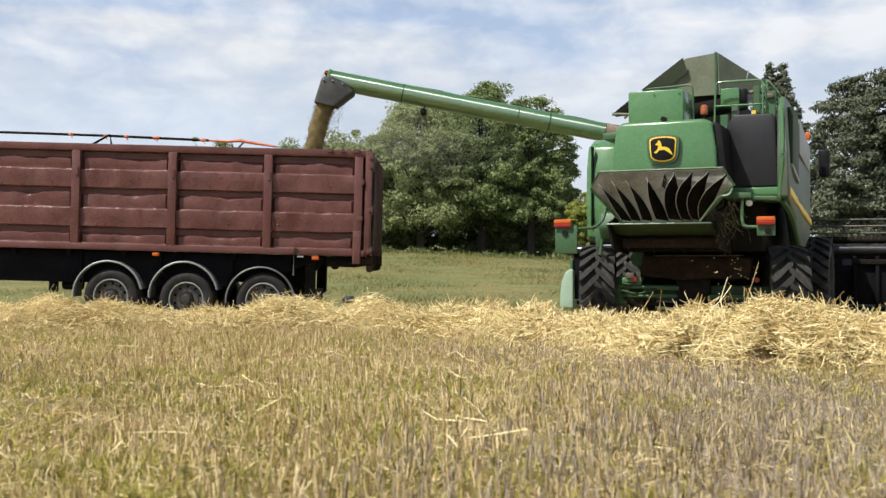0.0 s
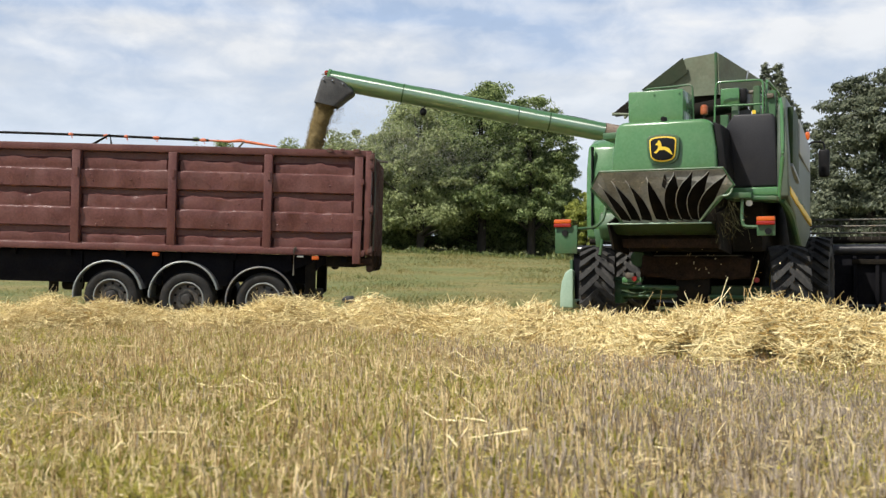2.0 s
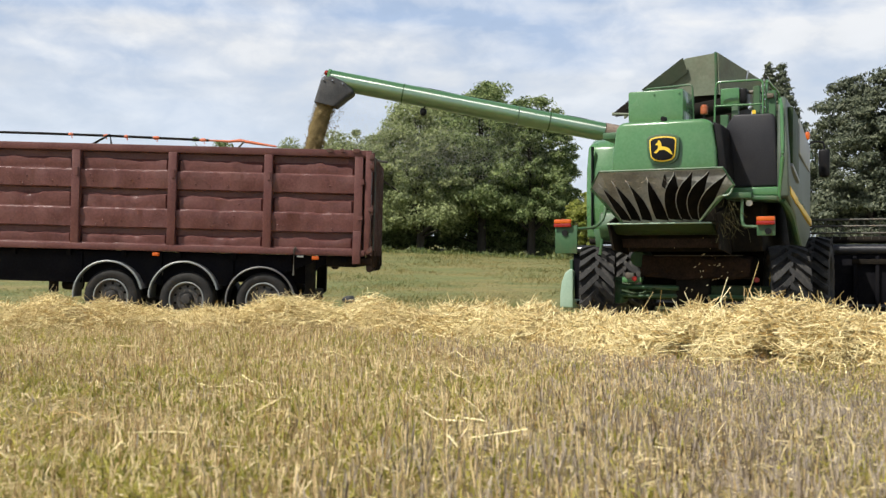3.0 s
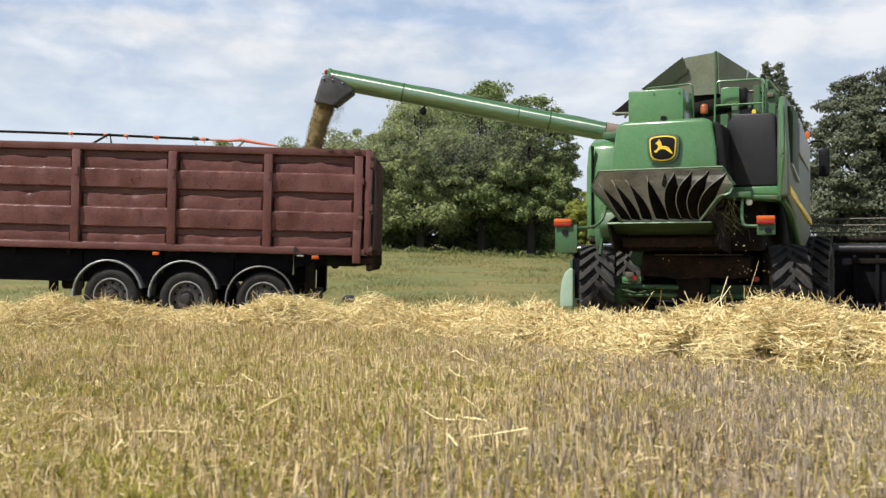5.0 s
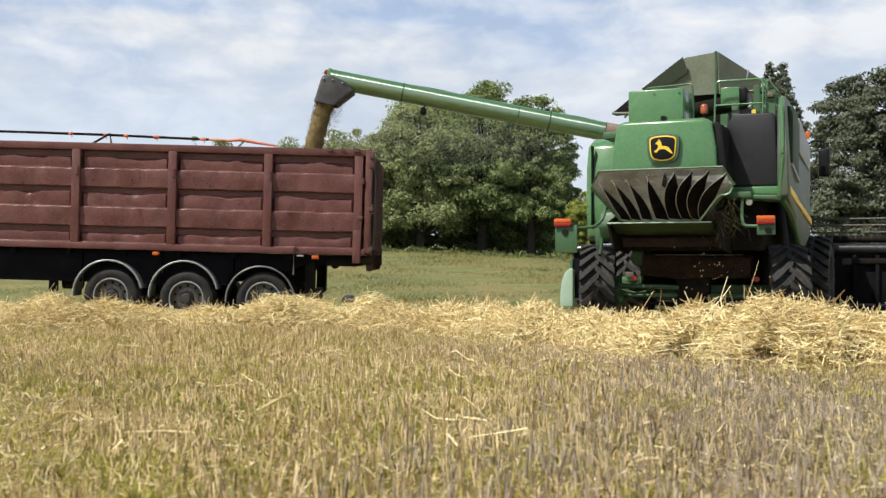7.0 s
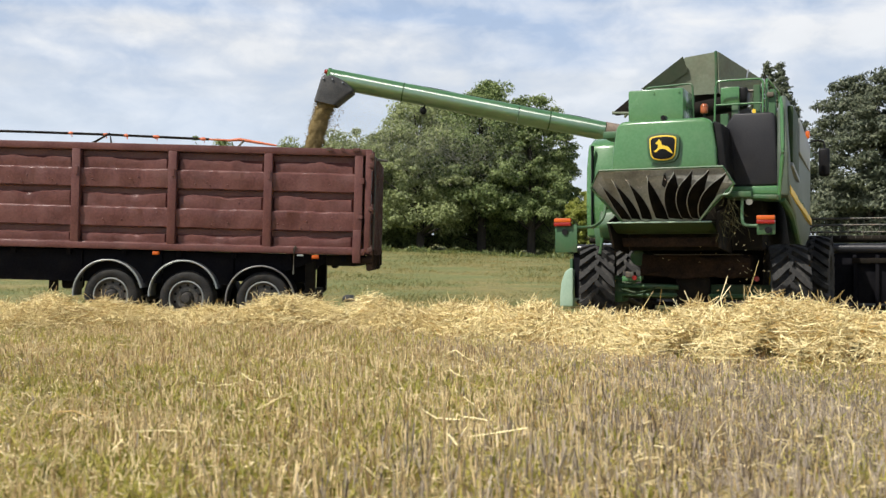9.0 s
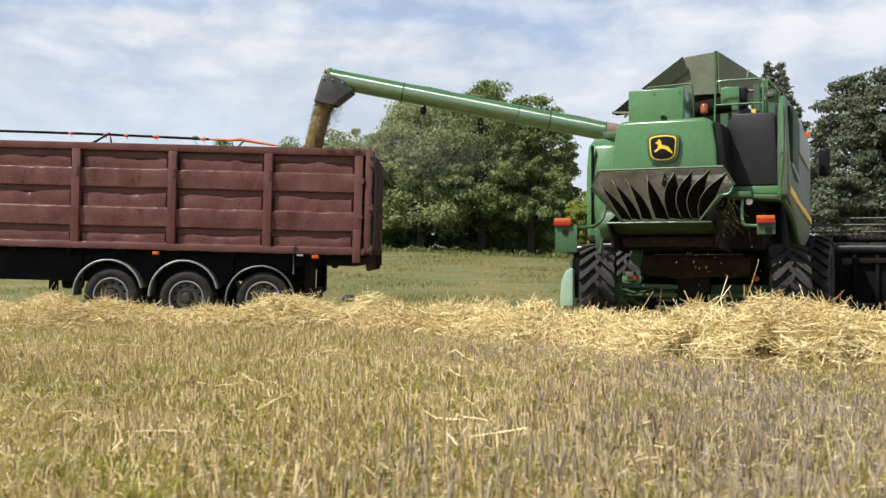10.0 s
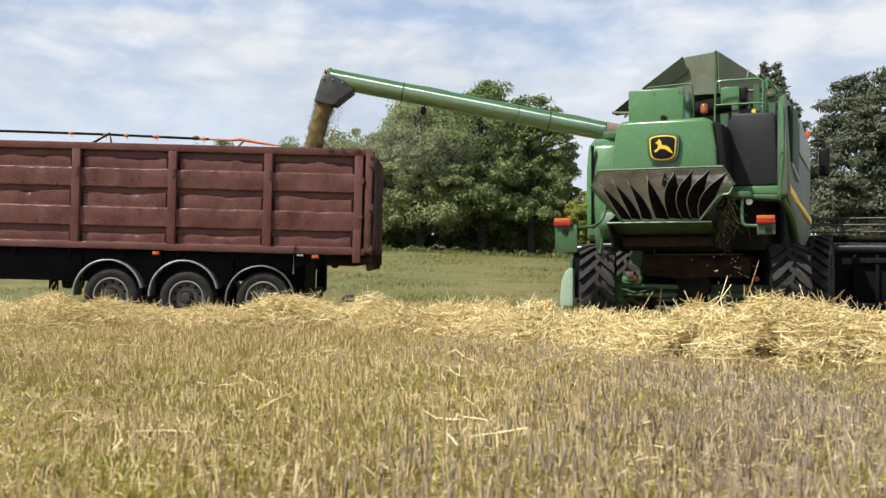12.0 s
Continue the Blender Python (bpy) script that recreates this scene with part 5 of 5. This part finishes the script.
    # the rear wheels are steered a little to the left
    for k, (x0, x1, z) in enumerate(((-1.15, -0.72, 0.80), (-1.05, -0.55, 0.66), (-0.6, 0.4, 0.47))):
        part("hydraulic_line", pipe([(x0, -0.32 - 0.03 * k, z), ((x0 + x1) / 2, -0.36, z - 0.06), (x1, -0.30, z + 0.03)], 0.018, 8, None, 0.1), SHADE_GREEN if k < 2 else SOOT_SHADE, c)
    part("valve", box(-0.98, -0.84, -0.42, -0.3, 0.84, 0.93, 0.015), STEEL_WORN, c)
    part("knuckle", box(-1.28, -1.08, -0.2, 0.2, 0.45, 0.86, 0.04), GREEN_DULL, c)
    part("auxiliary_drum", disc((-0.86, 0.1, 1.16), (0, 1, 0.1), 0.13, 0.4, 18, None, 0.03), GREEN_DULL, c)
    for x in (-1.52, 1.30):
        field_wheel(c, x, 0.0, 0.67, 0.53, 18).rotation_euler = (0, 0, radians(14))
    for x in (-1.86, 1.38):
        field_wheel(c, x, 3.6, 0.76, 0.58, 22)
    part("front_axle", box(-1.4, 1.4, 3.4, 3.8, 0.7, 1.1, 0.03), SOOT_SHADE, c)
    part("brace_rod", pipe([(0.66, -0.9, 1.85), (0.68, -0.8, 1.25)], 0.014, 8), SOOT_SHADE, c)
    # cab, mostly hidden, and its mirror
    part("cab", box(-0.9, 1.0, 4.25, 5.6, 1.6, 3.25, 0.06), BLACK, c, "dark glazed cab")
    part("cab_roof", box(-1.0, 1.1, 4.2, 5.8, 3.25, 3.4, 0.05), GREEN_DULL, c)
    part("mirror_arm", pipe([(1.0, 5.5, 3.30), (1.18, 5.9, 3.46), (1.36, 5.95, 3.44), (1.37, 5.95, 3.3)], 0.02, 8, None, 0.08), BLACK, c)
    part("mirror", box(1.26, 1.47, 5.88, 6.0, 2.74, 3.30, 0.05, 3), BLACK, c, "black rear-view mirror")
    part("side_lamp", box(1.05, 1.12, 5.5, 5.56, 3.05, 3.30, 0.02), RED_LAMP, c)
    part("side_lamp", box(1.06, 1.14, 5.4, 5.46, 3.45, 3.6, 0.02), AMBER, c)
    # header
    hd = part("header", box(-3.70, 3.70, 5.55, 5.62, 0.25, 1.22, 0.01), CHASSIS, c, "wide dark cutting header with reel")
    part("top_beam", pipe([(-3.70, 5.55, 1.30), (3.70, 5.55, 1.30)], 0.10, 24), GLOSS_BLACK, hd)
    part("auger_trough", box(-3.65, 3.65, 5.62, 6.7, 0.12, 0.2, 0.01), SOOT_SHADE, hd)
    part("end_sheet", box(-3.77, -3.70, 5.5, 6.8, 0.1, 1.1, 0.02), GREEN_DULL, hd)
    part("end_sheet", box(3.70, 3.77, 5.5, 6.8, 0.1, 1.1, 0.02), GREEN_DULL, hd)
    div = wedge_front([(-3.67, 0.06), (-3.67, 0.88), (-3.74, 0.90), (-3.85, 0.82), (-3.93, 0.62), (-3.96, 0.40), (-3.97, 0.06)], 5.42, 7.4, 0.03)
    for v in div.verts:
        if v.co.y > 7:
            v.co.z *= 0.4
    part("crop_divider", div, GREEN_PALE, hd, "pale green plastic crop divider")
    div = wedge_front([(3.67, 0.06), (3.67, 0.88), (3.74, 0.90), (3.85, 0.82), (3.93, 0.62), (3.96, 0.40), (3.97, 0.06)], 5.42, 7.4, 0.03)
    for v in div.verts:
        if v.co.y > 7:
            v.co.z *= 0.4
    part("crop_divider", div, GREEN_PALE, hd, "pale green plastic crop divider")
    for x in (1.42, 1.95, 2.35, 2.9, -2.6, -2.0):
        part("back_rib", box(x - 0.035, x + 0.035, 5.46, 5.56, 0.2, 1.18, 0.01), CHASSIS if x != 1.42 else YELLOW, hd)
    part("back_rib", box(1.9, 2.9, 5.44, 5.56, 1.02, 1.12, 0.01), SOOT_SHADE, hd)
    for k in range(6):
        a_ = k * math.pi / 3 + 0.35
        y, z = 6.45 + 0.42 * math.cos(a_), 1.50 + 0.42 * math.sin(a_)
        bat = pipe([(-3.55, y, z), (3.55, y, z)], 0.02, 8)
        if k < 3 or k == 5:
            for i in range(50):
                x = -3.5 + i * 0.143
                pipe([(x, y, z), (x, y + 0.02, z - 0.26)], 0.006, 4, bat)
        part("reel_bat", bat, STEEL_WORN, hd)
    part("reel_tube", pipe([(-3.60, 6.45, 1.50), (3.60, 6.45, 1.50)], 0.07, 12), SOOT_SHADE, hd)
    part("feeder_house", box(-0.7, 0.7, 4.3, 5.6, 0.5, 1.3, 0.03), SOOT_SHADE, c)


build_combine()

# ---- trees ----


def tree(label, x, y, height, half, seed, leaf, leaves=15000, low=0.05, size=0.27, narrow=1.0, category="tree", groups=7, drift=0.0):
    """A tapered trunk with limbs and a crown of boughs, each bough a cloud of small leaves in clumps."""
    rng = np.random.default_rng(seed)
    leaves = int(leaves * 1.35)
    z0 = rise(x, y)
    t = thing("tree" if category == "tree" else category, pose(x, y, z0), label, category, "trees behind the meadow")
    # crown clumps: a full dome down to the lowest boughs
    n = max(60, leaves // (115 if narrow == 1.0 else 36))
    az, rad = rng.uniform(0, 6.283, n), np.where(rng.uniform(0, 1, n) < 0.66, rng.uniform(0.74, 1.06, n), rng.uniform(0.12, 0.8, n))
    h = low + (1 - low) * rng.uniform(0, 1, n) ** 0.9
    prof = np.minimum(1, 0.56 + 1.3 * h) * np.sqrt(np.clip(1 - (np.clip(h - 0.38, 0, 1) / 0.64) ** 4.5, 0.16, 1))
    if narrow != 1.0:
        prof = np.clip(1.08 - h, 0.08, 1) * 1.7
    lump = 0.86 + 0.20 * np.sin(az * 3 + seed) * np.cos(h * 7 + seed) + rng.normal(0, 0.07, n)
    cx, cy, cz = np.cos(az) * rad * half * prof * lump, np.sin(az) * rad * half * prof * lump, h * height * (0.95 + 0.07 * np.sin(az * 2 + seed * 1.7))
    trunk = pipe([(0, 0, -0.3), (0.1 * half * 0.2, 0, height * 0.3), (0.03 * half, 0.05, height * 0.6), (0, 0, height * 0.9)], [0.03 * height, 0.022 * height, 0.012 * height, 0.004 * height], 10)
    for i in range(0, n, max(5, n // 22)):
        zb = cz[i] * rng.uniform(0.45, 0.7)
        pipe([(0, 0, zb), (cx[i] * 0.5, cy[i] * 0.5, (zb + cz[i]) / 2 + 0.1), (cx[i] * 0.95, cy[i] * 0.95, cz[i])], [0.010 * height, 0.006 * height, 0.002 * height], 5, trunk)
    part("trunk", trunk, BARK, t, "dark bark trunk and limbs")
    per = leaves // n
    boughs = [[] for _ in range(groups)]
    for i in range(n):
        r = half * rng.uniform(0.10, 0.24) * (0.42 if narrow != 1.0 else 1.0)
        # leaves sit on the outside of their clump and face outwards
        way = unit(rng.normal(0, 1, (per, 3)) + np.array([0.25 * cx[i] / half, 0.25 * cy[i] / half, 0.25]))
        p = way * r * rng.uniform(0.45, 1.08, (per, 1)) + rng.normal(0, 0.10, (per, 3)) * r
        p[:, 2] *= 0.62
        p[:, 0] += drift * np.abs(p[:, 2]) + drift * 0.3 * rng.uniform(0, 1, per)
        p += np.array([cx[i], cy[i], cz[i]])
        nrm = unit(way + rng.normal(0, 0.45, (per, 3)) + np.array([0, 0, 0.25]))
        s = unit(np.cross(nrm, rng.normal(0, 1, (per, 3))))
        q = np.cross(nrm, s)
        a = size * rng.uniform(0.5, 1.1, (per, 1)) / 2
        b = a * 0.55
        fold = nrm * a * 0.35
        v = np.stack([p - s * a, p + q * b - fold, p + s * a, p - q * b - fold], 1)
        g = int((az[i] / 6.2832) * (groups - 1)) if h[i] < 0.8 else groups - 1
        boughs[g].append(v)
    made = []
    for g in range(groups):
        if boughs[g]:
            v = np.concatenate(boughs[g]).reshape(-1, 3)
            m = len(v) // 4
            made.append(tagged(raw("bough", v.tolist(), (np.arange(m)[:, None] * 4 + np.arange(4)).tolist(), leaf, t), kind="stuff"))
    return t, made, seed


TREES = [
    tree("tall broad-leaved tree with a dense dark green crown", 2.7, 72, 11.7, 4.4, 21, LEAF, 34000, low=0.26),
    tree("broad-leaved tree with a dense dark green crown", -1.6, 71, 10.2, 4.2, 22, LEAF_HAZED, 28000, low=0.16),
    tree("broad-leaved tree, green paled for haze, behind the trailer", -6.0, 73, 8.6, 3.7, 23, LEAF_HAZED, 22000),
    tree("broad-leaved tree with a wide low crown", 6.1, 70.5, 10.7, 3.3, 24, LEAF, 26000, low=0.26),
    tree("broad-leaved tree with a low crown", 7.9, 71, 7.4, 1.7, 37, LEAF, 14000),
    tree("low yellow-green bushy tree at the edge of the meadow", 9.4, 67, 4.3, 1.5, 25, YOUNG_LEAF, 9000, low=0.02),
    tree("broad-leaved tree, far off behind the trailer", -11.2, 82, 8.4, 3.6, 26, LEAF_HAZED, 12000),
    tree("broad-leaved tree, far off behind the trailer", -21.4, 92, 8.6, 3.0, 27, LEAF, 5000),
]
TREES += [
    tree("wind-blown grey-green tree beside the combine", 19.3, 46, 9.0, 2.9, 28, LEAF_GREY, 46000, low=0.03, size=0.22, drift=0.35),
    tree("wind-blown grey-green tree beside the combine", 23.4, 47, 9.0, 3.2, 29, LEAF_GREY, 26000, low=0.03, size=0.22, drift=0.35),
    tree("low grey-green tree behind the header", 17.7, 50, 5.2, 2.4, 30, LEAF_GREY, 16000, low=0.0, size=0.22, drift=0.3),
    tree("slender dark conifer behind the combine", 19.5, 60, 11.9, 3.0, 31, LEAF_GREY, 26000, low=0.1, size=0.22, narrow=0.5, drift=0.2),
    tree("low grey-green bush behind the header", 20.6, 49, 4.6, 2.5, 35, LEAF_GREY, 12000, size=0.22, drift=0.3),
    tree("low grey-green bush behind the header", 23.6, 50, 4.6, 2.5, 36, LEAF_GREY, 9000, size=0.22, drift=0.3),
]
TREES += [
    tree("bush in the dark undergrowth of the copse", 7.6, 76, 4.6, 3.2, 38, LEAF, 9000),
    tree("bush in the dark undergrowth of the copse", 2.6, 75, 6.0, 4.4, 39, LEAF, 14000),
    tree("bush in the dark undergrowth of the copse", -4.6, 75, 5.6, 4.4, 41, LEAF, 13000),
    tree("low dense bush at the back of the dark copse", -2.5, 80, 4.2, 4.0, 42, LEAF, 11000, low=0.0),
    tree("low dense bush at the back of the dark copse", 3.6, 81, 4.2, 4.0, 43, LEAF, 11000, low=0.0),
    tree("low dense bush at the back of the dark copse", 8.8, 80, 4.2, 3.4, 44, LEAF, 10000, low=0.0),
    tree("broad-leaved tree deep in the dark copse", 0.5, 78, 8.6, 3.6, 32, LEAF, 16000),
    tree("broad-leaved tree deep in the dark copse", 5.4, 78, 8.6, 3.6, 33, LEAF, 16000),
    tree("broad-leaved tree deep in the dark copse", -4.0, 78, 7.6, 3.4, 34, LEAF_HAZED, 14000),
]


VERGE = leafy("verge_weed_leaves", (0.06, 0.10, 0.03), (0.24, 0.26, 0.08), 0.3)


def build_verge():
    rng = np.random.default_rng(40)
    n = 16000
    x = rng.uniform(-34, 34, n)
    y = rng.uniform(64, 70, n)
    lump = np.clip(np.sin(x * 1.1) * np.cos(x * 0.37 + y) + 0.5 * np.sin(x * 2.7), -0.4, 1)
    lean = unit(np.stack([rng.normal(0, 0.5, n), rng.normal(0, 0.5, n), np.ones(n)], 1))
    v, f = blades(rng, np.stack([x, y, rise_np(x, y) - 0.05], 1), rng.uniform(0.15, 0.40, n) * (1 + 0.8 * lump), lean, rng.uniform(0.05, 0.11, n))
    tagged(raw("verge_weeds", v.tolist(), f, VERGE), "tall yellow-green weeds along the trees", "weeds", kind="stuff")


build_verge()

# ---- clouds ----


def build_clouds():
    bm = bmesh.new()
    seg, rows = 96, 12
    rings = []
    for j in range(rows + 1):
        e = radians(-3 + 40 * j / rows)
        rings.append([bm.verts.new((2200 * math.cos(e) * math.cos(k * 2 * math.pi / seg), 2200 * math.cos(e) * math.sin(k * 2 * math.pi / seg), 2200 * math.sin(e))) for k in range(seg)])
    for a, b in zip(rings, rings[1:]):
        for k in range(seg):
            bm.faces.new((a[k], b[k], b[(k + 1) % seg], a[(k + 1) % seg]))
    ob = new("cloud_backdrop", finish("cloud_backdrop", bm, cloud_material()))
    return tagged(ob, "thin white and grey-blue clouds drifting across blue sky", "clouds", kind="structure")


CLOUDS = build_clouds()

# ---- falling grain ----
GRAIN_COUNT, GRAIN_LOOP = 9, 18


def grain_clump(seed):
    rng = np.random.default_rng(seed)
    bm = lathe([(0.02, -0.30), (0.105, -0.24), (0.14, -0.10), (0.15, 0.05), (0.135, 0.2), (0.08, 0.30), (0.02, 0.33)], 18, m=pose(0, 0, 0, 0, 90, 0))
    bmesh.ops.subdivide_edges(bm, edges=bm.edges[:], cuts=1)
    for v in bm.verts:
        d = noise.fractal(v.co * 9 + Vector((seed * 3.1, 0, 0)), 0.8, 2.0, 3)
        v.co.x *= 1 + 0.28 * d
        v.co.y *= 1 + 0.28 * d
    data = bpy.data.meshes.new("grain_stream")
    bm.to_mesh(data)
    bm.free()
    core = np.array([v.co for v in data.vertices])
    faces = [tuple(p.vertices) for p in data.polygons]
    bpy.data.meshes.remove(data)
    n = 1300
    turn = rng.uniform(0, 6.283, n)
    r = rng.normal(0.142, 0.022, n)
    p = np.stack([r * np.cos(turn), r * np.sin(turn), rng.uniform(-0.34, 0.34, n)], 1)
    loose = rng.uniform(0, 1, n) < 0.07
    p[loose, 0] = rng.uniform(0.10, 0.36, loose.sum()) ** 1.2 + 0.05
    way = unit(rng.normal(0, 1, (n, 3)) + np.array([0, 0, 1.0]))
    v, f = stalks(rng, p, rng.uniform(0.010, 0.022, n), way, rng.uniform(0.007, 0.013, n))
    verts = np.concatenate([core, v])
    faces += [tuple(int(i) + len(core) for i in q) for q in f]
    ob = raw("grain_stream", verts.tolist(), faces, GRAIN, smooth=True)
    return tagged(ob, "falling stream of golden grain below the spout", "grain", "falling grain", "stuff")


CLUMPS = [grain_clump(60 + i) for i in range(GRAIN_COUNT)]


def grain_at(u):
    """Place of a falling clump, u from 0 at the spout to 1 in the trailer."""
    s = 0.6 * u
    fall = 1.6 * s + 4.9 * s * s * 0.55
    return pose(-2.09 - 0.66 * s - 0.20 * s * s, 18.62, 4.16 - fall, 0, 10 + 6 * u, 0)


# ---- dust in the air ----


def dust_material():
    m, nodes, links, bsdf = nodes_of("airborne_dust")
    d = nodes.new("ShaderNodeAddShader")
    for i, kind in enumerate(("ShaderNodeBsdfDiffuse", "ShaderNodeBsdfTranslucent")):
        half_ = nodes.new(kind)
        half_.inputs[0].default_value = (0.50, 0.49, 0.45, 1)
        links.new(half_.outputs[0], d.inputs[i])
    tr = nodes.new("ShaderNodeBsdfTransparent")
    mx = nodes.new("ShaderNodeMixShader")
    mx.inputs[0].default_value = 0.55
    links.new(tr.outputs[0], mx.inputs[1])
    links.new(d.outputs[0], mx.inputs[2])
    links.new(mx.outputs[0], nodes["Material Output"].inputs[0])
    return m


DUST = dust_material()


def dust_puff(seed, spread, count, grain=(0.003, 0.006)):
    """A drifting veil of fine specks."""
    rng = np.random.default_rng(seed)
    p = rng.normal(0, 1, (count, 3)) * np.array(spread)
    size = rng.uniform(*grain, count)[:, None] * 1.2
    v = np.stack([p + unit(rng.normal(0, 1, (count, 3))) * size for _ in range(3)], axis=1).reshape(-1, 3)
    return tagged(raw("dust_puff", v.tolist(), np.arange(count * 3).reshape(-1, 3).tolist(), DUST), "thin veil of pale grain dust in the air", "dust", "grain dust", "stuff")


PUFFS = [dust_puff(80, (0.40, 0.25, 0.36), 6000), dust_puff(81, (0.50, 0.3, 0.34), 6000), dust_puff(82, (0.85, 0.35, 0.38), 36000, (0.0018, 0.0042)), dust_puff(83, (0.95, 0.35, 0.34), 36000, (0.0018, 0.0042))]
# how far the two large veils have been blown across the copse, by the second
DRIFT = ((0, 0.3), (1.5, 0.1), (3, 0.6), (4.8, 1.3), (6, 1.7), (7.2, 1.4), (8.8, 0.5), (10, 0.2), (12, 0.0))

# ---- chaff blown out under the combine ----


def chaff_spray(seed):
    rng = np.random.default_rng(seed)
    k = 12
    p = rng.normal(0, 1, (k, 3)) * np.array([0.30, 0.12, 0.14])
    v, f = stalks(rng, p, rng.uniform(0.012, 0.03, k), unit(rng.normal(0, 1, (k, 3))), rng.uniform(0.008, 0.016, k))
    return tagged(raw("chaff_spray", v.tolist(), f.tolist(), STRAW), "flecks of pale chaff flying out under the combine", "chaff", "flying chaff", "stuff")


SPRAYS = [chaff_spray(90 + i) for i in range(6)]
SPRAY_LOOP = 24


def spray_at(u, i):
    """From inside the sieve housing out over the straw and down into it."""
    start, away = COMBINE @ Vector((-0.3 + 0.16 * i, 0.1, 1.05)), COMBINE @ Vector((0.6 + 0.16 * i, -1.75, 1.0))
    p = start.lerp(away, u)
    return pose(p.x, p.y, p.z + 0.75 * u * (1 - u) - 0.95 * u ** 3, 40 * u, 30 * u + 8 * i, 50 * u)


# ---- all that moves ----


def motions():
    walk(CLOUDS, [(t, pose(0, 0, 0, 0, 0, -0.42 * t / 12)) for t in (0, 3, 6, 9, 12)])
    for i, ob in enumerate(CLUMPS):
        rows = []
        for k in range(0, 361):
            ph = (k - 2 * i) % GRAIN_LOOP
            if ph in (0, 6, 12, GRAIN_LOOP - 1) or k in (0, 360):
                rows.append((k / FPS, grain_at(ph / (GRAIN_LOOP - 1))))
        walk(ob, rows)
    for i, ob in enumerate(SPRAYS):
        rows = []
        for k in range(0, 361):
            ph = (k - 4 * i) % SPRAY_LOOP
            if ph in (0, 6, 12, 18, SPRAY_LOOP - 1) or k in (0, 360):
                rows.append((k / FPS, spray_at(ph / (SPRAY_LOOP - 1), i)))
        walk(ob, rows)
    # small veils swell to and fro beside the stream, large ones are blown along under the tube
    for i, ob in enumerate(PUFFS):
        rows = []
        for k in range(25):
            s = k * 0.5
            blown = 0.0 if i < 2 else float(np.interp(s, [d[0] for d in DRIFT], [d[1] for d in DRIFT])) + 0.5 * (i - 2)
            rows.append((s, pose(-1.70 + 0.30 * i + blown + 0.15 * math.sin(1.1 * s + i * 1.7), 19.2 + 0.2 * i, 3.50 - 0.08 * i + 0.12 * math.sin(0.8 * s + i), 0, 0, 4 * math.sin(0.6 * s + i))))
        walk(ob, rows)
    for t, boughs, seed in TREES:
        windy = 0.55 if seed in (28, 29, 30, 31, 35, 36) else 0.32
        for g, ob in enumerate(boughs):
            rows = []
            for k in range(25):
                s = k * 0.5
                a = windy * (math.sin(1.9 * s + seed + g * 1.3) + 0.6 * math.sin(3.3 * s + g * 2.1 + seed * 0.7))
                b = windy * 0.7 * math.sin(2.3 * s + g * 0.9 + seed * 1.9)
                rows.append((s, pose(0, 0, 0, b, a + windy * 0.4, 0)))
            walk(ob, rows)


motions()
